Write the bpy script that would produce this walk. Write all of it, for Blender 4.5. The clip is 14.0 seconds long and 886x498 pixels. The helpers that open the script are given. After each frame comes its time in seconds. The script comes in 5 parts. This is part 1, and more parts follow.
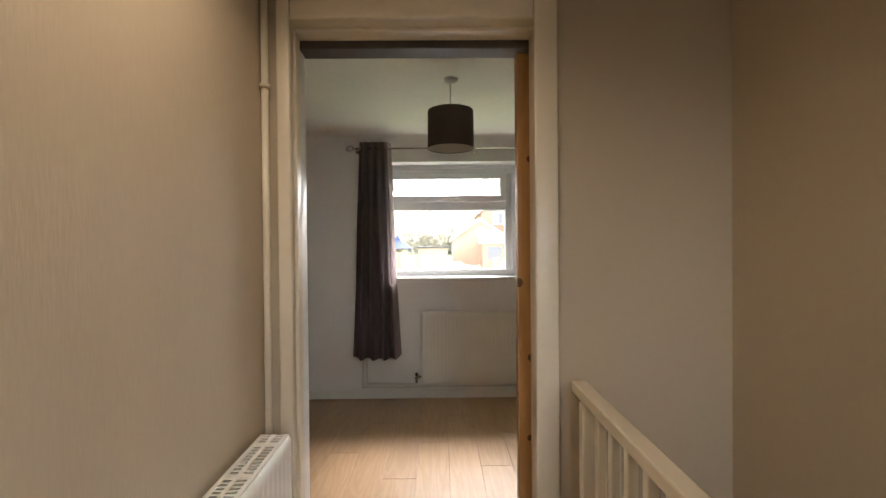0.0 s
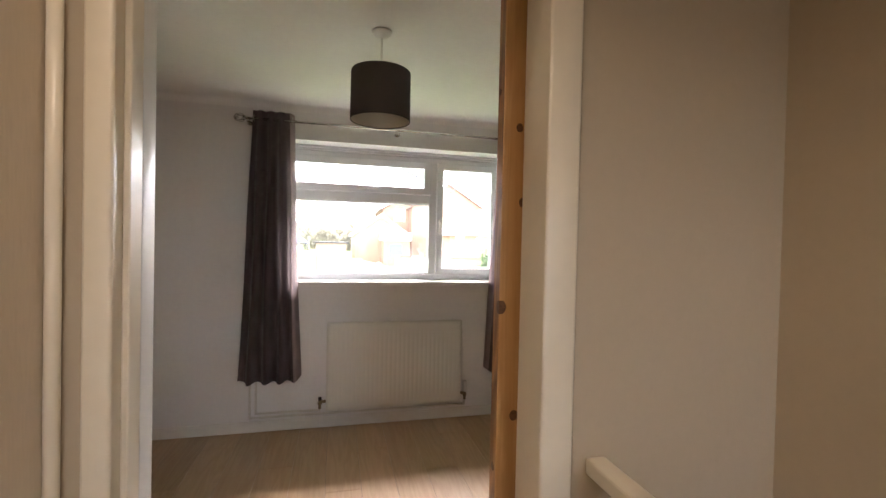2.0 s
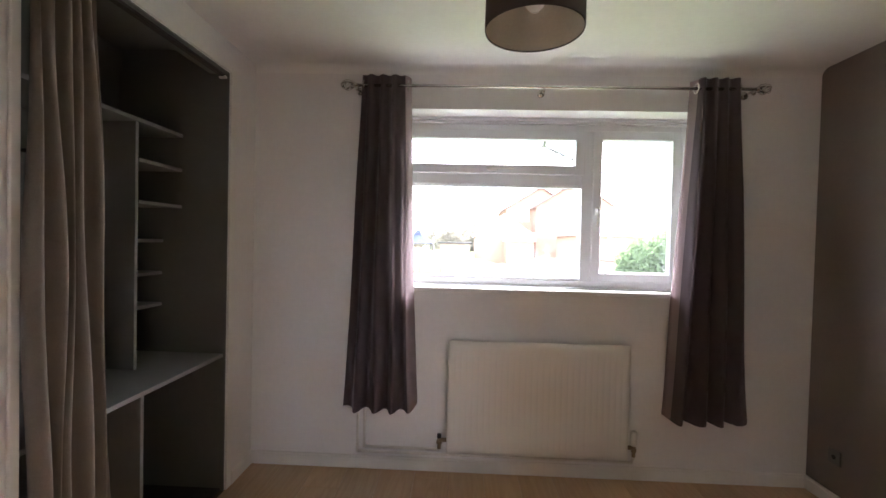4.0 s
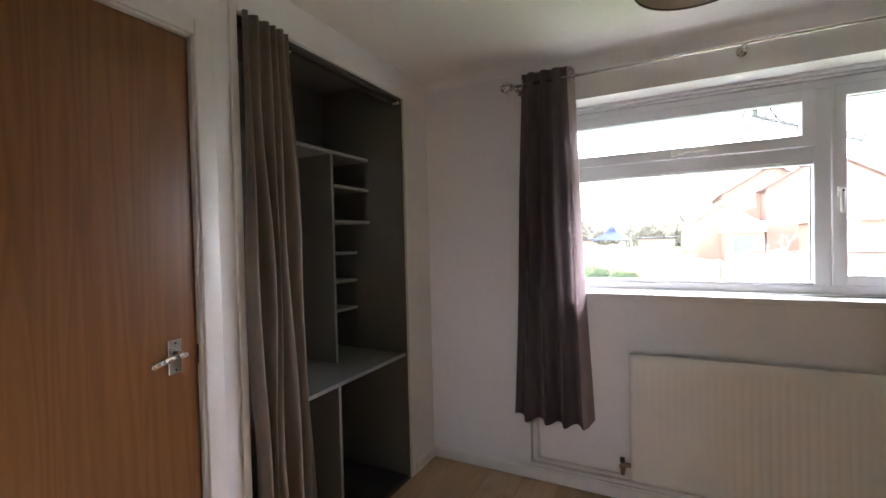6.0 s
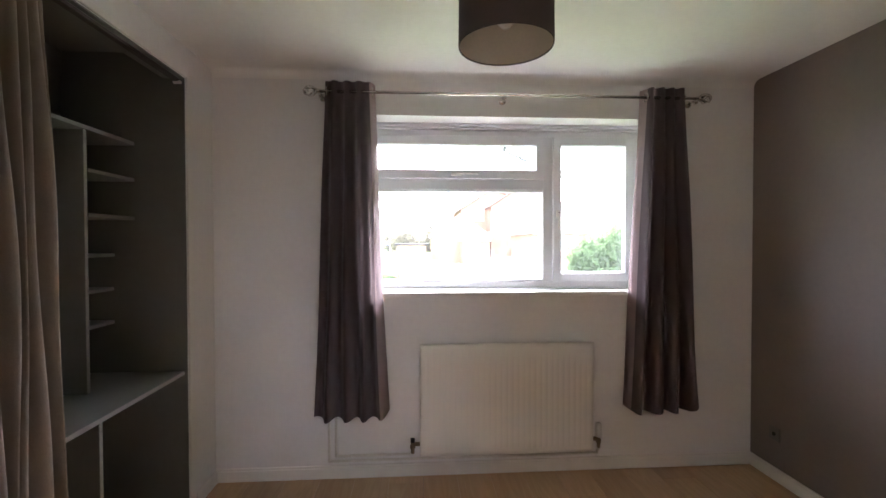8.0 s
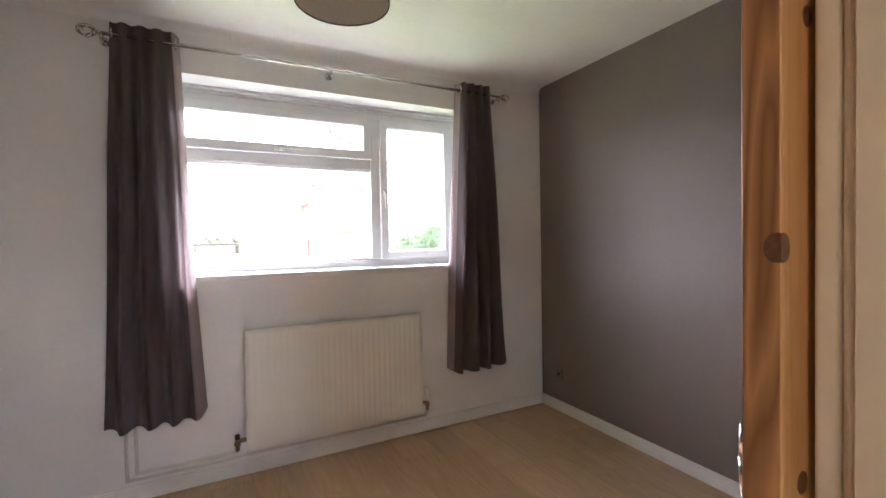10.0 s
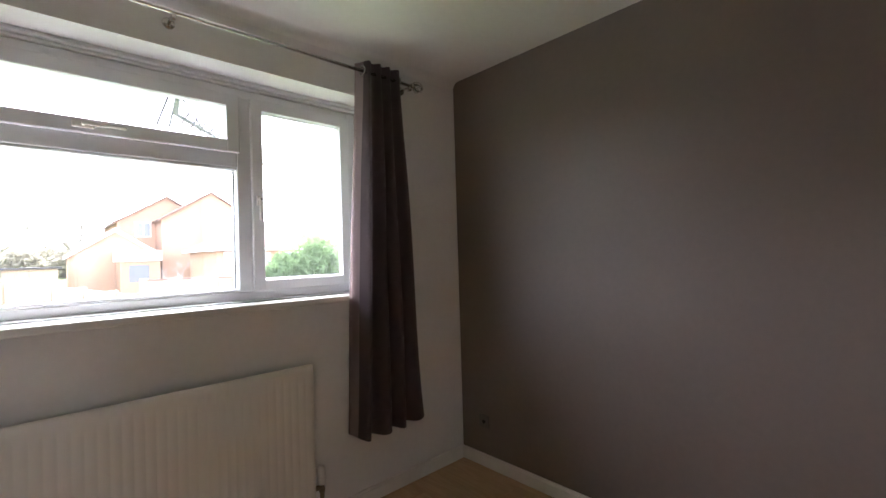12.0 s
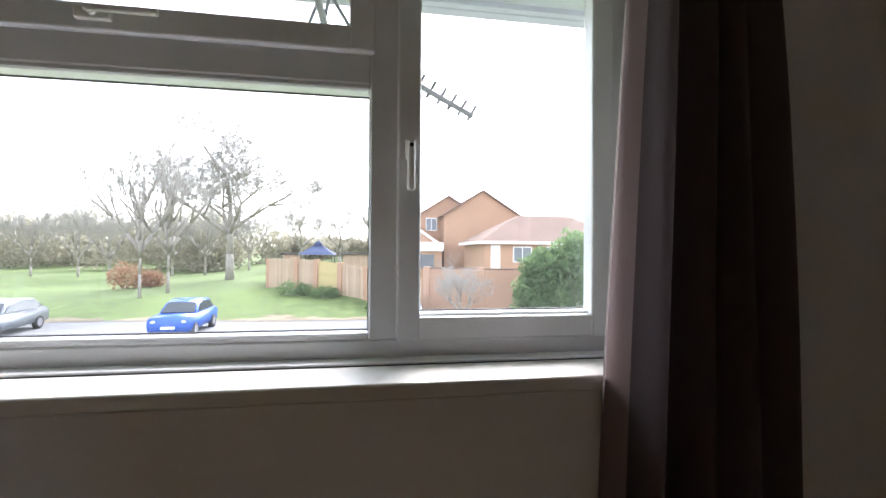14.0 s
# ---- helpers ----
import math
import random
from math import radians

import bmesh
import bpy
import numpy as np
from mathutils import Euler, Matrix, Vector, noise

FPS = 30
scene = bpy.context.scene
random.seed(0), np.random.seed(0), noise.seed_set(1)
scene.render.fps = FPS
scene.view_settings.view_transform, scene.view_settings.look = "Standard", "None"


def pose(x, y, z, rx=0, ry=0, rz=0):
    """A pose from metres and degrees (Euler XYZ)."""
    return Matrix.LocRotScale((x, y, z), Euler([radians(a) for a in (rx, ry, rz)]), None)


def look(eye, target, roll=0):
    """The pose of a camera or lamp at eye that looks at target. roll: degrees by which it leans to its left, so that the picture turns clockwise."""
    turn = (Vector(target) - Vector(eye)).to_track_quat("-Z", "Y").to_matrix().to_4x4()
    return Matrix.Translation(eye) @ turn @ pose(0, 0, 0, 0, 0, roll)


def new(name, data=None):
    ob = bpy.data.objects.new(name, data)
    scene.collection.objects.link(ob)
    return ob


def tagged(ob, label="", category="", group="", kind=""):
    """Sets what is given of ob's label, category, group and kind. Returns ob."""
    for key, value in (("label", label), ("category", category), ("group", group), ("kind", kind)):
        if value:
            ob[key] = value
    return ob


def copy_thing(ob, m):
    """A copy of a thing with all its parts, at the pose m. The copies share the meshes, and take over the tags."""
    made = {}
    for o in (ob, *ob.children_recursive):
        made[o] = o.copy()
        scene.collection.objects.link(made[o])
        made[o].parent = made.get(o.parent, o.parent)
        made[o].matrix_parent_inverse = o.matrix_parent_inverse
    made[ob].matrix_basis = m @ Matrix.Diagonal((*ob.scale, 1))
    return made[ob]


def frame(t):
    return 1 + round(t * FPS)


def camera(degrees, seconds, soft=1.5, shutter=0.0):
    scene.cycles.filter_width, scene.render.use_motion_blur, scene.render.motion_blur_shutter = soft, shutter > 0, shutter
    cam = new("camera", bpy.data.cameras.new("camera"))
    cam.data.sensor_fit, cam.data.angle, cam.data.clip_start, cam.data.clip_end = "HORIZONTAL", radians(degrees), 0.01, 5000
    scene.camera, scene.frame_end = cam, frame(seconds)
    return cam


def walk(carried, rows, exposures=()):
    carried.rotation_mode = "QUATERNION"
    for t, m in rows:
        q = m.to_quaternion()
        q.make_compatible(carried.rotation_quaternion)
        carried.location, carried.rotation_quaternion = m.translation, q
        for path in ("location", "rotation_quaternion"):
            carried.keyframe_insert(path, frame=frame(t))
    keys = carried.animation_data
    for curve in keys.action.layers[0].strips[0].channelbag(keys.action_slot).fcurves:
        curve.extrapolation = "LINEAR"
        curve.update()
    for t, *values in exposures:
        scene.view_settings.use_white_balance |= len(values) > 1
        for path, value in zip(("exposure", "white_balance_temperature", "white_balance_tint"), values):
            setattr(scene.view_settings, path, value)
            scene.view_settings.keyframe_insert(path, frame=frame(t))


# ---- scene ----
cam = camera(91.4, 14.0)
PATH = [
    (0, (-0.121, -0.299, 1.331), (-0.102, 1.701, 1.311), -0.5),
    (0.5, (-0.138, -0.258, 1.316), (0.091, 1.729, 1.296), -0.7),
    (1, (-0.111, -0.141, 1.315), (0.346, 1.806, 1.302), 0.2),
    (1.5, (-0.141, 0.026, 1.313), (0.341, 1.967, 1.297), 1.3),
    (2, (-0.228, 0.244, 1.349), (0.251, 2.185, 1.318), 1.3),
    (2.5, (-0.244, 0.465, 1.344), (0.19, 2.417, 1.3), 0.8),
    (3, (-0.227, 0.697, 1.335), (0.002, 2.684, 1.285), 1.9),
    (3.5, (-0.235, 0.913, 1.305), (-0.081, 2.907, 1.268), 1.7),
    (4, (-0.234, 1.016, 1.313), (-0.311, 3.014, 1.273), 1.4),
    (4.2, (-0.214, 1.038, 1.293), (-0.431, 3.026, 1.266), 1.3),
    (5.25, (-0.145, 1.062, 1.312), (-0.975, 2.882, 1.281), -0.1),
    (5.8, (-0.112, 1.095, 1.33), (-1.051, 2.861, 1.29), -1.1),
    (6.3, (-0.149, 1.13, 1.344), (-0.95, 2.962, 1.299), -1.9),
    (6.5, (-0.156, 1.123, 1.345), (-0.863, 2.994, 1.295), -1.6),
    (7, (-0.199, 1.098, 1.348), (-0.595, 3.058, 1.299), -0.9),
    (7.5, (-0.263, 1.053, 1.349), (-0.381, 3.049, 1.31), -0.3),
    (8, (-0.302, 0.993, 1.337), (-0.176, 2.989, 1.303), -0.1),
    (8.5, (-0.307, 0.941, 1.299), (0.039, 2.91, 1.244), 0.1),
    (8.7, (-0.326, 0.944, 1.285), (0.128, 2.89, 1.2), 0.3),
    (10.8, (-0.377, 1.068, 1.194), (0.763, 2.711, 1.172), -1.0),
    (11, (-0.348, 1.126, 1.22), (0.856, 2.723, 1.188), -0.5),
    (11.5, (-0.231, 1.298, 1.217), (1.074, 2.813, 1.215), -1.0),
    (12, (-0.171, 1.571, 1.234), (1.191, 3.035, 1.259), -1.7),
    (12.5, (-0.03, 1.795, 1.248), (1.336, 3.256, 1.267), -2.0),
    (13, (0.193, 2.047, 1.238), (1.289, 3.719, 1.307), -0.7),
    (13.5, (0.386, 2.364, 1.286), (1.215, 4.184, 1.316), -0.3),
    (14, (0.494, 2.663, 1.284), (0.811, 4.638, 1.3), 0.4),
]
EXPOSURES = [(0.0, 4.15, 6700, 14), (1.2, 4.25, 6650, 16), (2.0, 4.4, 6550, 18), (2.6, 4.35, 6500, 20), (3.2, 4.15, 6350, 22), (4.2, 4.55, 6100, 22),
             (6.3, 4.35, 6040, 21), (8.0, 4.6, 6040, 21), (8.7, 4.9, 6040, 21), (10.8, 4.95, 6040, 21), (11.5, 4.5, 6050, 21), (12.2, 4.0, 6150, 18),
             (13.0, 3.45, 6200, 15), (14.0, 2.85, 6200, 15)]
walk(cam, [(t, look(eye, target, roll)) for t, eye, target, roll in PATH], EXPOSURES)

# ---- world, sun, lamps ----
world = bpy.data.worlds.new("overcast_sky")
scene.world = world
world.use_nodes = True
wn = world.node_tree
sky = wn.nodes.new("ShaderNodeTexSky")
sky.sky_type = "NISHITA"
sky.sun_disc = False
sky.sun_elevation = radians(48)
sky.sun_rotation = radians(20)
sky.dust_density = 1.5
sky.ozone_density = 0.5
haze = wn.nodes.new("ShaderNodeHueSaturation")
haze.inputs["Saturation"].default_value = 0.25
wn.links.new(sky.outputs[0], haze.inputs["Color"])
wn.links.new(haze.outputs[0], wn.nodes["Background"].inputs["Color"])
wn.nodes["Background"].inputs["Strength"].default_value = 0.15

sun = new("sun", bpy.data.lights.new("sun", "SUN"))
sun.data.energy, sun.data.angle, sun.data.color = 0.85, radians(25), (1.0, 0.97, 0.94)
sun.matrix_world = look((9.2, 25.2, 29.8), (0, 0, 0))

hall_lamp = new("landing_lamp", bpy.data.lights.new("landing_lamp", "AREA"))
hall_lamp.data.shape, hall_lamp.data.size, hall_lamp.data.spread = "DISK", 0.3, radians(140)
hall_lamp.data.energy, hall_lamp.data.color = 0.22, (1.0, 0.85, 0.65)
hall_lamp.matrix_world = look((-0.40, 0.35, 2.275), (-0.40, 0.35, 0.0))


# ---- materials ----
def mat(name, base, rough=0.6, metal=0.0, grain=0.0, grain_scale=40.0, stain=0.0, stain_scale=2.5, bump=0.0, bump_scale=120.0,
        sheen=0.0, stretch=(1, 1, 1), vary=0.0, spec=0.5):
    """A surface with colour variation at two scales, fine relief and, between pieces, a shift of tone."""
    m = bpy.data.materials.new(name)
    m.use_nodes = True
    nt = m.node_tree
    b = nt.nodes["Principled BSDF"]
    b.inputs["Roughness"].default_value = rough
    b.inputs["Metallic"].default_value = metal
    b.inputs["Specular IOR Level"].default_value = spec
    if sheen:
        b.inputs["Sheen Weight"].default_value = sheen
    tc = nt.nodes.new("ShaderNodeTexCoord")
    mp = nt.nodes.new("ShaderNodeMapping")
    mp.inputs["Scale"].default_value = stretch
    nt.links.new(tc.outputs["Object"], mp.inputs["Vector"])
    base_node = nt.nodes.new("ShaderNodeRGB")
    base_node.outputs[0].default_value = (*base, 1)
    out = base_node.outputs[0]

    def modulate(out, scale, amount, detail):
        n = nt.nodes.new("ShaderNodeTexNoise")
        n.inputs["Scale"].default_value, n.inputs["Detail"].default_value = scale, detail
        nt.links.new(mp.outputs[0], n.inputs["Vector"])
        r = nt.nodes.new("ShaderNodeMapRange")
        r.inputs["From Min"].default_value, r.inputs["From Max"].default_value = 0.25, 0.75
        r.inputs["To Min"].default_value, r.inputs["To Max"].default_value = 1 - amount, 1 + amount
        nt.links.new(n.outputs["Fac"], r.inputs["Value"])
        mx = nt.nodes.new("ShaderNodeVectorMath")
        mx.operation = "SCALE"
        nt.links.new(out, mx.inputs[0])
        nt.links.new(r.outputs[0], mx.inputs["Scale"])
        return mx.outputs[0]

    if grain:
        out = modulate(out, grain_scale, grain, 4)
    if stain:
        out = modulate(out, stain_scale, stain, 3)
    if vary:
        oi = nt.nodes.new("ShaderNodeObjectInfo")
        r = nt.nodes.new("ShaderNodeMapRange")
        r.inputs["To Min"].default_value, r.inputs["To Max"].default_value = 1 - vary, 1 + vary
        nt.links.new(oi.outputs["Random"], r.inputs["Value"])
        mx = nt.nodes.new("ShaderNodeVectorMath")
        mx.operation = "SCALE"
        nt.links.new(out, mx.inputs[0])
        nt.links.new(r.outputs[0], mx.inputs["Scale"])
        out = mx.outputs[0]
    nt.links.new(out, b.inputs["Base Color"])
    if bump:
        n = nt.nodes.new("ShaderNodeTexNoise")
        n.inputs["Scale"].default_value, n.inputs["Detail"].default_value = bump_scale, 3
        nt.links.new(mp.outputs[0], n.inputs["Vector"])
        bp = nt.nodes.new("ShaderNodeBump")
        bp.inputs["Strength"].default_value, bp.inputs["Distance"].default_value = bump, 0.002
        nt.links.new(n.outputs["Fac"], bp.inputs["Height"])
        nt.links.new(bp.outputs[0], b.inputs["Normal"])
    return m


def wood(name, light, dark, scale=6.0, stretch=(9, 9, 0.7), rough=0.4, vary=0.0, knots=False, rings=0.55):
    """Timber with grain along the axis of least stretch, and knots where asked."""
    m = bpy.data.materials.new(name)
    m.use_nodes = True
    nt = m.node_tree
    b = nt.nodes["Principled BSDF"]
    b.inputs["Roughness"].default_value = rough
    tc = nt.nodes.new("ShaderNodeTexCoord")
    oi = nt.nodes.new("ShaderNodeObjectInfo")
    sh = nt.nodes.new("ShaderNodeVectorMath")
    sh.operation = "ADD"
    sc = nt.nodes.new("ShaderNodeVectorMath")
    sc.operation = "SCALE"
    sc.inputs[0].default_value = (7.0, 11.0, 5.0)
    nt.links.new(oi.outputs["Random"], sc.inputs["Scale"])
    nt.links.new(tc.outputs["Object"], sh.inputs[0])
    nt.links.new(sc.outputs[0], sh.inputs[1])
    mp = nt.nodes.new("ShaderNodeMapping")
    mp.inputs["Scale"].default_value = stretch
    nt.links.new(sh.outputs[0], mp.inputs["Vector"])
    n = nt.nodes.new("ShaderNodeTexNoise")
    n.inputs["Scale"].default_value, n.inputs["Detail"].default_value, n.inputs["Distortion"].default_value = scale * 0.35, 2, 0.4
    nt.links.new(mp.outputs[0], n.inputs["Vector"])
    ml = nt.nodes.new("ShaderNodeMath")
    ml.operation = "MULTIPLY"
    ml.inputs[1].default_value = 14.0
    nt.links.new(n.outputs["Fac"], ml.inputs[0])
    pp = nt.nodes.new("ShaderNodeMath")
    pp.operation = "PINGPONG"
    pp.inputs[1].default_value = 1.0
    nt.links.new(ml.outputs[0], pp.inputs[0])
    fine = nt.nodes.new("ShaderNodeTexNoise")
    fine.inputs["Scale"].default_value, fine.inputs["Detail"].default_value = scale * 6, 4
    nt.links.new(mp.outputs[0], fine.inputs["Vector"])
    mixf = nt.nodes.new("ShaderNodeMix")
    mixf.inputs["Factor"].default_value = 1 - rings
    nt.links.new(pp.outputs[0], mixf.inputs["A"])
    nt.links.new(fine.outputs["Fac"], mixf.inputs["B"])
    col = nt.nodes.new("ShaderNodeMix")
    col.data_type = "RGBA"
    nt.links.new(mixf.outputs["Result"], col.inputs["Factor"])
    col.inputs["A"].default_value, col.inputs["B"].default_value = (*light, 1), (*dark, 1)
    out = col.outputs["Result"]
    if vary:
        r = nt.nodes.new("ShaderNodeMapRange")
        r.inputs["To Min"].default_value, r.inputs["To Max"].default_value = 1 - vary, 1 + vary
        nt.links.new(oi.outputs["Random"], r.inputs["Value"])
        mx = nt.nodes.new("ShaderNodeVectorMath")
        mx.operation = "SCALE"
        nt.links.new(out, mx.inputs[0])
        nt.links.new(r.outputs[0], mx.inputs["Scale"])
        out = mx.outputs[0]
    nt.links.new(out, b.inputs["Base Color"])
    bp = nt.nodes.new("ShaderNodeBump")
    bp.inputs["Strength"].default_value, bp.inputs["Distance"].default_value = 0.15, 0.001
    nt.links.new(mixf.outputs["Result"], bp.inputs["Height"])
    nt.links.new(bp.outputs[0], b.inputs["Normal"])
    return m


M_WALL = mat("cream_emulsion", (0.81, 0.792, 0.775), 0.75, grain=0.02, stain=0.03, stain_scale=1.7, bump=0.25, bump_scale=160)
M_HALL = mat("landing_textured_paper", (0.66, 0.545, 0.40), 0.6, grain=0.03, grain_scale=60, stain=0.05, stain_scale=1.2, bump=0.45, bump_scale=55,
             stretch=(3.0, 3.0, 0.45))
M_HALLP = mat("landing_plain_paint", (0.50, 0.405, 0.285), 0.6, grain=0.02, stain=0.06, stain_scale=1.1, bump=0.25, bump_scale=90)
M_FEATURE = mat("taupe_grey_paint", (0.215, 0.176, 0.150), 0.5, grain=0.03, stain=0.05, stain_scale=1.4, bump=0.3, bump_scale=110)
M_CEIL = mat("ceiling_white", (0.85, 0.835, 0.80), 0.85, grain=0.02, stain=0.03, bump=0.3, bump_scale=130)
M_GLOSS = mat("cream_gloss_wood", (0.79, 0.70, 0.55), 0.28, grain=0.015, stain=0.03, stain_scale=5, bump=0.12, bump_scale=40)
M_WHITE = mat("white_gloss_wood", (0.80, 0.78, 0.74), 0.32, grain=0.015, stain=0.03, stain_scale=5, bump=0.1, bump_scale=40)
M_UPVC = mat("white_upvc", (0.82, 0.83, 0.85), 0.28, stain=0.02, stain_scale=4, bump=0.03, bump_scale=20)
M_GASKET = mat("black_rubber", (0.03, 0.03, 0.035), 0.7, grain=0.1)
M_RAD = mat("radiator_enamel", (0.80, 0.78, 0.72), 0.3, stain=0.02, stain_scale=4, bump=0.04, bump_scale=30)
M_PIPE = mat("painted_copper_pipe", (0.74, 0.71, 0.65), 0.35, grain=0.04, grain_scale=60, stain=0.05, stain_scale=9)
M_BRASS = mat("dull_brass", (0.32, 0.25, 0.16), 0.4, metal=0.9, grain=0.1, grain_scale=90)
M_CHROME = mat("brushed_chrome", (0.72, 0.70, 0.67), 0.22, metal=1.0, grain=0.05, grain_scale=120)
M_CURTAIN = mat("mauve_brown_cloth", (0.080, 0.057, 0.062), 0.85, grain=0.14, grain_scale=420, stain=0.06, stain_scale=5, bump=0.5, bump_scale=700, sheen=0.15)
M_DRAPE = mat("taupe_linen", (0.185, 0.153, 0.120), 0.9, grain=0.14, grain_scale=380, stain=0.07, stain_scale=6, bump=0.5, bump_scale=600, sheen=0.2)
def let_light_through(m, share, tint=(0.50, 0.39, 0.39)):
    """Thin cloth or leaf: part of the light shines through from behind."""
    nt = m.node_tree
    b, out = nt.nodes["Principled BSDF"], nt.nodes["Material Output"]
    tl, mx = nt.nodes.new("ShaderNodeBsdfTranslucent"), nt.nodes.new("ShaderNodeMixShader")
    tl.inputs["Color"].default_value = (*tint, 1)
    mx.inputs[0].default_value = share
    nt.links.new(b.outputs[0], mx.inputs[1])
    nt.links.new(tl.outputs[0], mx.inputs[2])
    nt.links.new(mx.outputs[0], out.inputs["Surface"])


let_light_through(M_CURTAIN, 0.10)
# for the added sheet that blocks daylight behind the curtain folds
M_BLOCKSHEET = mat("light_block_sheet", (0.22, 0.20, 0.18), 0.9, grain=0.08, grain_scale=300, stain=0.05)
# turned-back cotton edge; its paleness also carries the glow from the window
M_GLOW_FACING = mat("pinkish_glow_facing", (0.33, 0.255, 0.25), 0.9, grain=0.08, grain_scale=300, stain=0.06, stain_scale=7, bump=0.4, bump_scale=500)
let_light_through(M_GLOW_FACING, 0.3)
M_SHADE = mat("brown_lampshade_cloth", (0.085, 0.065, 0.055), 0.85, grain=0.18, grain_scale=500, stain=0.04, stain_scale=8, bump=0.4, bump_scale=800)
M_LINER = mat("pale_shade_lining", (0.62, 0.56, 0.47), 0.7, grain=0.04, grain_scale=120, stain=0.04)
M_PLASTIC = mat("white_plastic", (0.80, 0.78, 0.74), 0.4, stain=0.03, stain_scale=8)
M_WARD = mat("grey_green_cupboard_paint", (0.175, 0.176, 0.160), 0.65, grain=0.03, stain=0.08, stain_scale=2.2, bump=0.2, bump_scale=70)
M_SHELF = mat("pale_grey_shelf", (0.24, 0.245, 0.23), 0.55, grain=0.03, stain=0.06, stain_scale=4, bump=0.1, bump_scale=60)
M_DARKFLOOR = mat("dark_cupboard_lino", (0.05, 0.052, 0.055), 0.6, grain=0.2, grain_scale=60, stain=0.2, stain_scale=6)
M_TRACK = mat("dark_brown_track", (0.05, 0.042, 0.036), 0.45, grain=0.1, stain=0.1)
M_DARK = mat("dark_metal", (0.04, 0.038, 0.036), 0.5, metal=0.4, grain=0.1)
M_VENEER = wood("sapele_veneer", (0.240, 0.104, 0.032), (0.150, 0.060, 0.018), scale=4, stretch=(10, 10, 0.4), rough=0.30, rings=0.5)
M_PINE = wood("varnished_pine", (0.50, 0.25, 0.085), (0.20, 0.08, 0.025), scale=5, stretch=(9, 9, 0.75), rough=0.38, rings=0.82)
M_PINE_L = wood("lighter_pine", (0.62, 0.36, 0.14), (0.48, 0.25, 0.085), scale=5, stretch=(12, 12, 0.7), rough=0.5, rings=0.4)
M_KNOT = mat("pine_knot", (0.13, 0.058, 0.024), 0.45, grain=0.3, grain_scale=160, stain=0.2, stain_scale=60)
M_OAK = wood("oak_laminate", (0.57, 0.38, 0.225), (0.44, 0.275, 0.15), scale=4, stretch=(9, 0.8, 9), rough=0.33, vary=0.09, rings=0.45)
M_OAKBASE = mat("laminate_underlay", (0.10, 0.075, 0.05), 0.8, grain=0.1)
M_TAR = mat("asphalt", (0.20, 0.20, 0.205), 0.9, grain=0.15, grain_scale=8, stain=0.12, stain_scale=0.25, bump=0.3, bump_scale=60)


def glass_mat(name, rough=0.0):
    m = bpy.data.materials.new(name)
    m.use_nodes = True
    b = m.node_tree.nodes["Principled BSDF"]
    b.inputs["Transmission Weight"].default_value = 1.0
    b.inputs["Roughness"].default_value = rough
    b.inputs["IOR"].default_value = 1.45
    b.inputs["Base Color"].default_value = (0.97, 0.985, 0.98, 1)
    return m


def pane_mat(name):
    """Thin clear glass: light passes straight through, with a faint mirror gloss and an added veil for glare."""
    m = bpy.data.materials.new(name)
    m.use_nodes = True
    nt = m.node_tree
    nt.nodes.remove(nt.nodes["Principled BSDF"])
    tr, gl, mx = nt.nodes.new("ShaderNodeBsdfTransparent"), nt.nodes.new("ShaderNodeBsdfGlossy"), nt.nodes.new("ShaderNodeMixShader")
    tr.inputs["Color"].default_value = (0.895, 0.91, 0.91, 1)
    gl.inputs["Roughness"].default_value = 0.02
    mx.inputs[0].default_value = 0.025
    nt.links.new(tr.outputs[0], mx.inputs[1])
    nt.links.new(gl.outputs[0], mx.inputs[2])
    # translucent veil mixed in so the view outside looks hazy with glare
    veil, veil_mix = nt.nodes.new("ShaderNodeBsdfTranslucent"), nt.nodes.new("ShaderNodeMixShader")
    veil.inputs["Color"].default_value = (0.9, 0.91, 0.95, 1)
    veil_mix.inputs[0].default_value = 0.006
    nt.links.new(mx.outputs[0], veil_mix.inputs[1])
    nt.links.new(veil.outputs[0], veil_mix.inputs[2])
    nt.links.new(veil_mix.outputs[0], nt.nodes["Material Output"].inputs["Surface"])
    return m


M_GLASS = pane_mat("clear_glass")
M_CRYSTAL = glass_mat("smoky_crystal", 0.05)


# ---- building blocks ----
def box(bm, x0, x1, y0, y1, z0, z1, bev=0.0, seg=1):
    """A box between two corners, its edges rounded by bev."""
    r = bmesh.ops.create_cube(bm, size=1.0)
    vs = r["verts"]
    for v in vs:
        v.co = Vector(((x0 + x1) / 2 + v.co.x * (x1 - x0), (y0 + y1) / 2 + v.co.y * (y1 - y0), (z0 + z1) / 2 + v.co.z * (z1 - z0)))
    if bev:
        es = list({e for v in vs for e in v.link_edges})
        bmesh.ops.bevel(bm, geom=es, offset=bev, segments=seg, affect="EDGES", profile=0.5)
    return bm


def rod(bm, a, b, r, seg=12, r2=None):
    """A round bar from a to b."""
    a, b = Vector(a), Vector(b)
    d = b - a
    m = Matrix.Translation((a + b) / 2) @ d.to_track_quat("Z", "Y").to_matrix().to_4x4()
    bmesh.ops.create_cone(bm, cap_ends=True, segments=seg, radius1=r, radius2=r if r2 is None else r2, depth=d.length, matrix=m)
    return bm


def ball(bm, c, r, seg=12, squash=(1, 1, 1)):
    bmesh.ops.create_uvsphere(bm, u_segments=seg, v_segments=max(6, seg // 2), radius=r,
                              matrix=Matrix.Translation(c) @ Matrix.Diagonal((*squash, 1)))
    return bm


